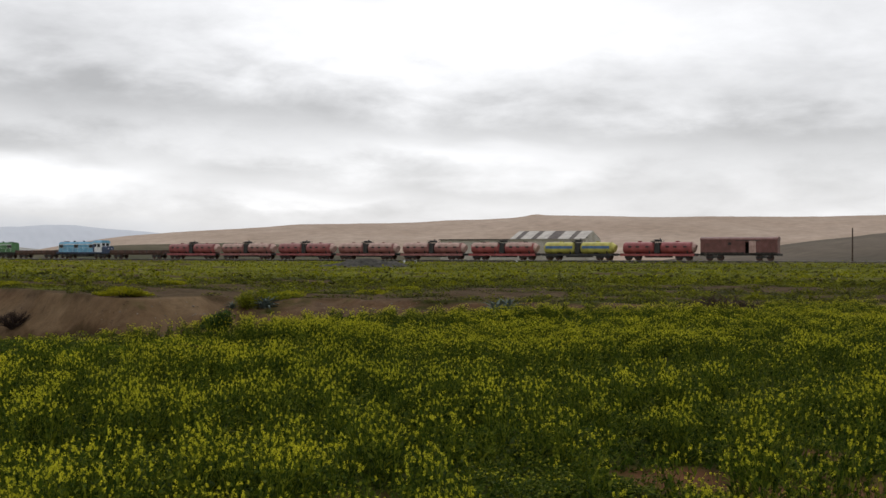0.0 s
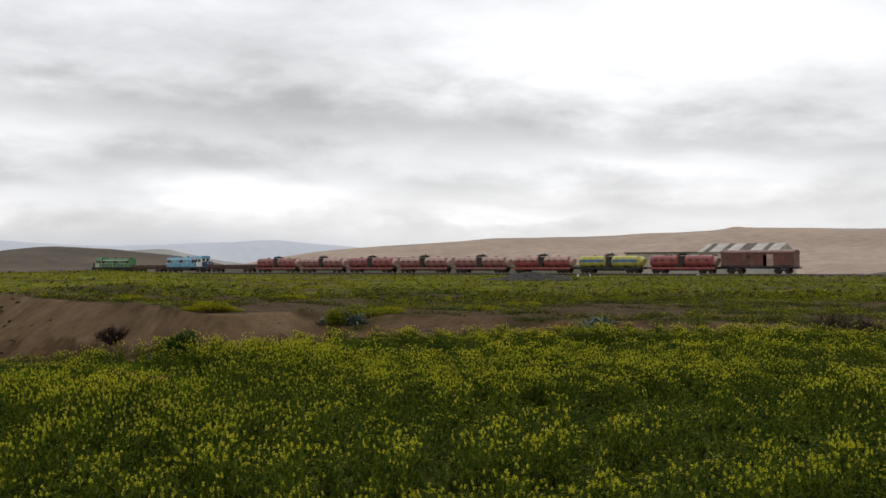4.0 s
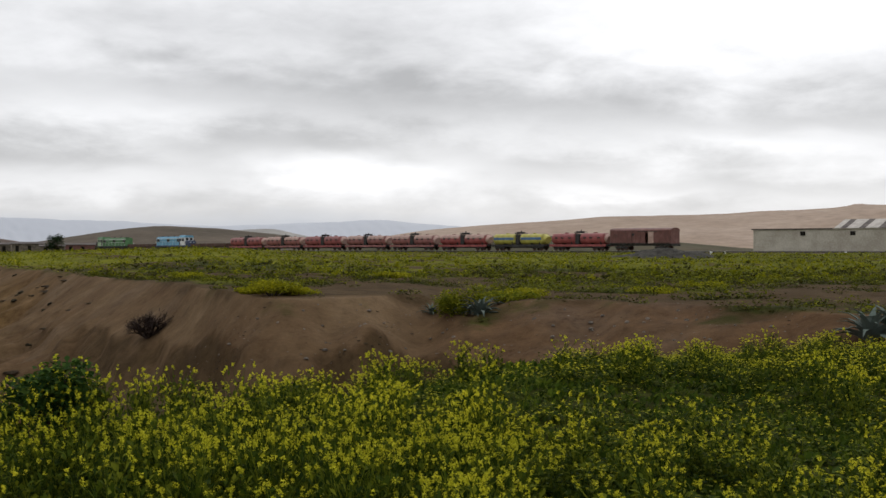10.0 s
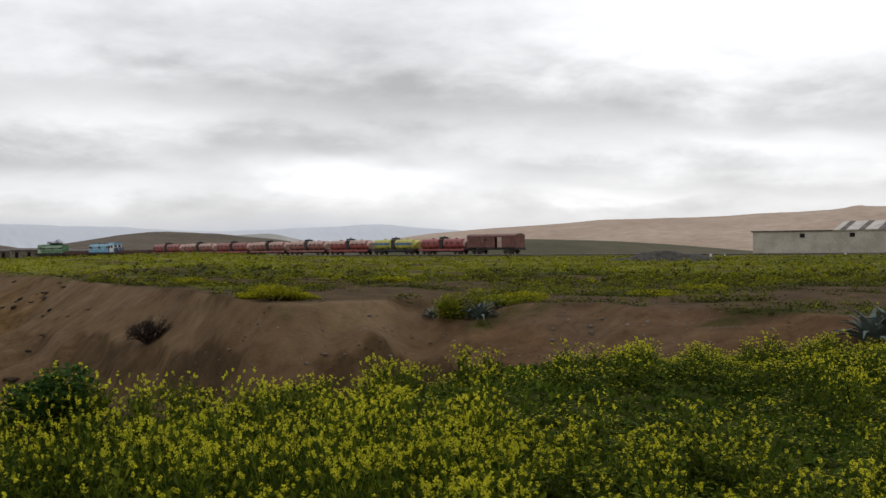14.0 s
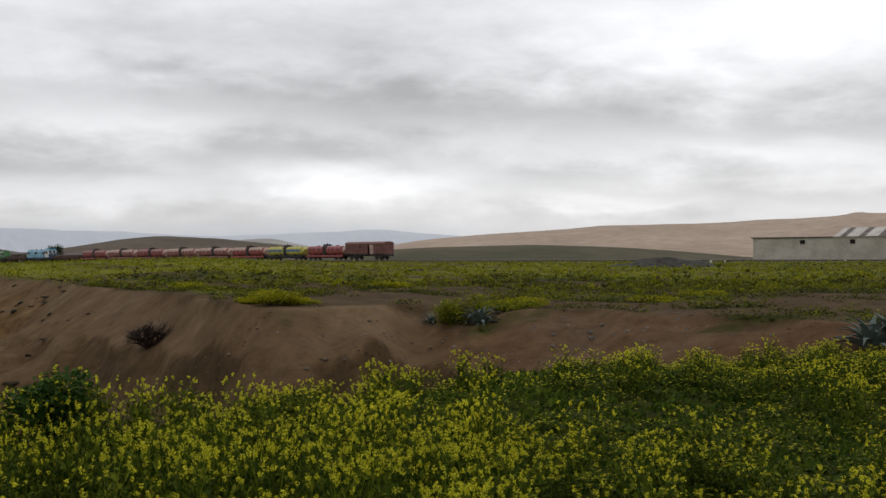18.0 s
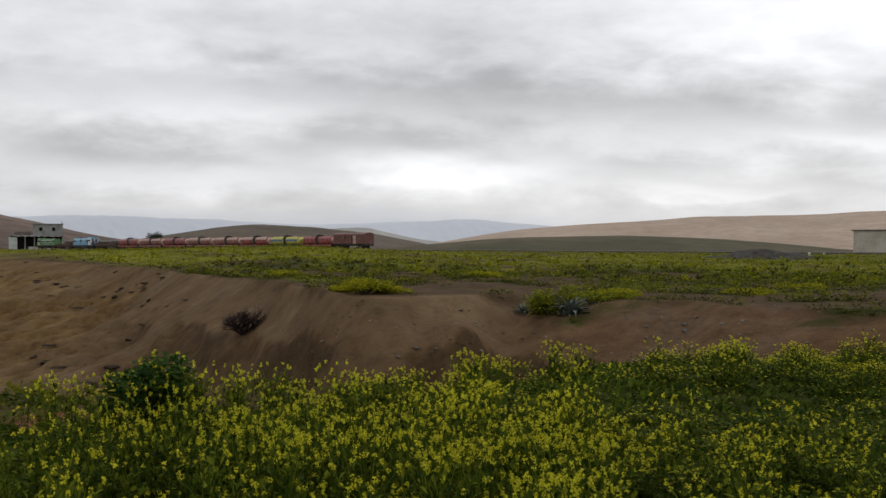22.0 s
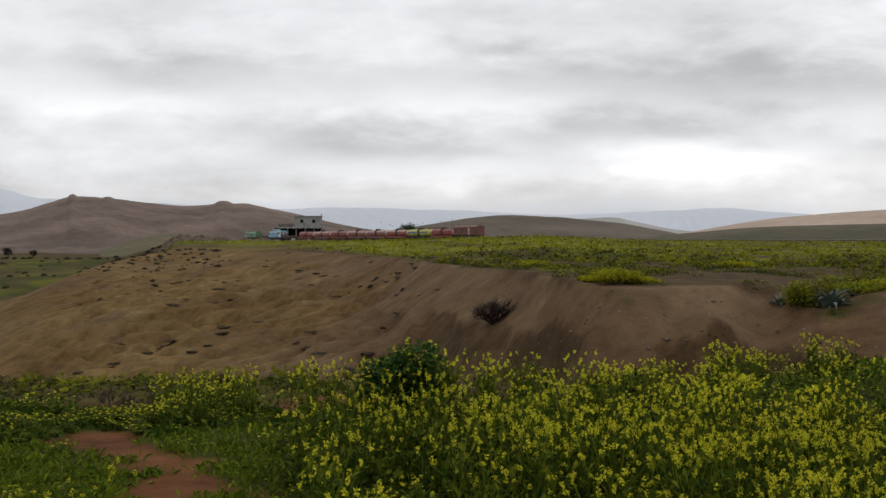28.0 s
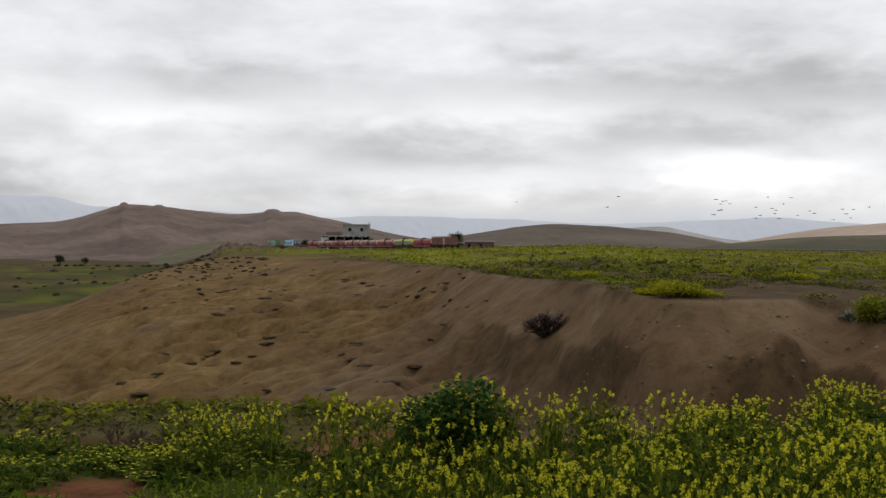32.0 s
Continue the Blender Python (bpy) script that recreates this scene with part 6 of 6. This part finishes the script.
for k, (b, r, w, h) in enumerate(((36.6, 27.6, 1.2, 0.8), (37.6, 27.2, 1.5, 1.1), (38.8, 27.4, 1.6, 1.2), (39.9, 27.2, 1.4, 0.9), (41.0, 27.6, 1.1, 0.8))):
    dry_bush(b, r, w, h, 9, "tangled leafless brown bush at the field's edge", 84 + k)
agave(1.95, 37.5, 0.95, 26, "grey-green agave rosette on the brink beside a shrub", 91)
agave(1.75, 37.4, 0.5, 18, "small grey-green agave beside a larger one", 92)
agave(-0.35, 38.8, 0.55, 20, "dull grey agave on the brink of the gully", 93)
agave(19.75, 29.6, 1.15, 28, "large grey-green agave above the flower field", 94)
agave(20.7, 30.0, 0.9, 20, "grey-green agave beside a large one", 95)
for k, (b, r, w, h) in enumerate(((-7.9, 39.6, 2.2, 0.8), (-6.8, 40.2, 2.0, 0.45), (-8.9, 41.0, 1.6, 0.4), (-2.2, 60, 2.6, 0.6), (10.0, 45, 2.2, 0.5), (3.9, 41.5, 2.2, 0.5), (12.4, 52, 2.4, 0.5), (-12.0, 62, 2.6, 0.6))):
    tagged(leaf_bush("mustard_clump", b, r, w, h * 0.8, 1300, 0.12, CUSHION, "thick clump of yellow mustard on the plateau", "wild flowers", 110 + k, 0, 0.14), group="mustard clumps")
for k, (b, r) in enumerate(((-30.6, 12.0), (-29.4, 12.4), (-27.8, 11.9), (-31.5, 12.6), (-26.4, 11.8))):
    dry_bush(b, r, 0.35, 0.5, 5, "dry grey stalks at the brink of the gully", 120 + k)
tree(-17.75, 478, 8.4, 8.6, "round dark tree behind the farm sheds", 101)
tree(-26.9, 505, 2.6, 6.0, "dark spreading tree beside the farmhouse", 102)
tree(-24.8, 545, 5.4, 6.0, "dark olive tree beside the farmhouse", 103)
tree(-20.2, 520, 5.2, 4.0, "small dark tree behind the farmhouse", 104)
tree(-35.95, 640, 6.4, 6.0, "lone dark tree on the valley floor", 105)
tree(-34.9, 560, 4.2, 4.0, "small lone dark tree on the valley floor", 106)
tree(40.1, 190, 3.4, 3.0, "small dark tree beside the railway", 107)
tree(41.0, 195, 2.6, 2.8, "low dark bush beside the railway", 108)


# ---- a flock of birds that rises behind the farm near the end ----
def bird(span):
    root = tagged(new("bird"), "small dark bird in flight over the plateau", "bird", "flock of birds")
    bm = bmesh.new()
    bmesh.ops.create_uvsphere(bm, u_segments=8, v_segments=6, radius=1.0, matrix=Matrix.Diagonal((0.5 * span, 0.11 * span, 0.11 * span, 1)))
    rod((-0.4 * span, 0, 0), (-0.72 * span, 0, 0.02), 0.03 * span, 5, bm, 0.10 * span)
    part("body", bm, BIRDDARK, root)
    for v in (-1, 1):
        w = bmesh.new()
        top = [(0.2, 0.05), (0.24, 0.4), (0.02, 0.75), (-0.16, 0.42), (-0.18, 0.05)]
        a = [w.verts.new((px * span, v * py * span, 0.02 * span)) for px, py in top]
        c = [w.verts.new((px * span, v * py * span, 0.0)) for px, py in top]
        w.faces.new(a), w.faces.new(c[::-1])
        for i in range(5):
            w.faces.new((a[i], a[(i + 1) % 5], c[(i + 1) % 5], c[i]))
        bmesh.ops.recalc_face_normals(w, faces=w.faces)
        part("wing", w, BIRDDARK, root)
    return root


def flock():
    """Each bird with its bearing and height angle at 30 s and at 32 s, and its distance."""
    rs = np.random.RandomState(77)
    first = bird(0.62)
    made = []
    spots = [(-14.9, 2.0), (-10.1, 2.3), (-10.6, 1.8), (-4.8, 2.0), (-5.3, 1.7), (-3.4, 2.3), (-2.8, 1.55), (-1.2, 1.45), (0.3, 1.6)]
    spots += [(rs.uniform(-6.0, 2.6), rs.uniform(1.15, 2.3)) for _ in range(22)]
    for k, (b, e) in enumerate(spots):
        ob = first if k == 0 else copy_thing(first, Matrix.Identity(4))
        made.append((ob, b, e, rs.uniform(210, 300), rs.uniform(0.75, 1.25)))
    return made


FLOCK = flock()


def flock_rows(b, e, r, pace):
    """The birds sit behind the farm, rise at about 26 s and pass to the right."""
    rows = []
    for t, k in ((0.0, 0.0), (25.5, 0.0), (26.5, 0.03), (27.5, 0.15), (28.5, 0.32), (29.5, 0.52), (30.5, 0.72), (31.2, 0.86), (32.0, 1.0)):
        u = k ** (1 / pace) if k else 0.0
        bb = -20.5 + (b + 20.5) * u + 0.15 * math.sin(5 * t * pace)
        rr = 420 + (r - 420) * u
        ee = -0.1 + (e + 0.1) * min(1.0, u * 1.05) ** 0.8 + 0.06 * math.sin(3.1 * t * pace + r)
        p = polar(bb, rr, EYE + rr * math.tan(radians(ee)))
        rows.append((t, Matrix.Translation(p) @ pose(0, 0, 0, 12 * math.sin(t * 7 + r), 0, 0)))
    return rows


# ---- what moves ----
def motions():
    for ob, middle, length in TRAIN:
        walk(ob, train_rows(middle, length))
    for ob, b, e, r, pace in FLOCK:
        walk(ob, flock_rows(b, e, r, pace))


motions()
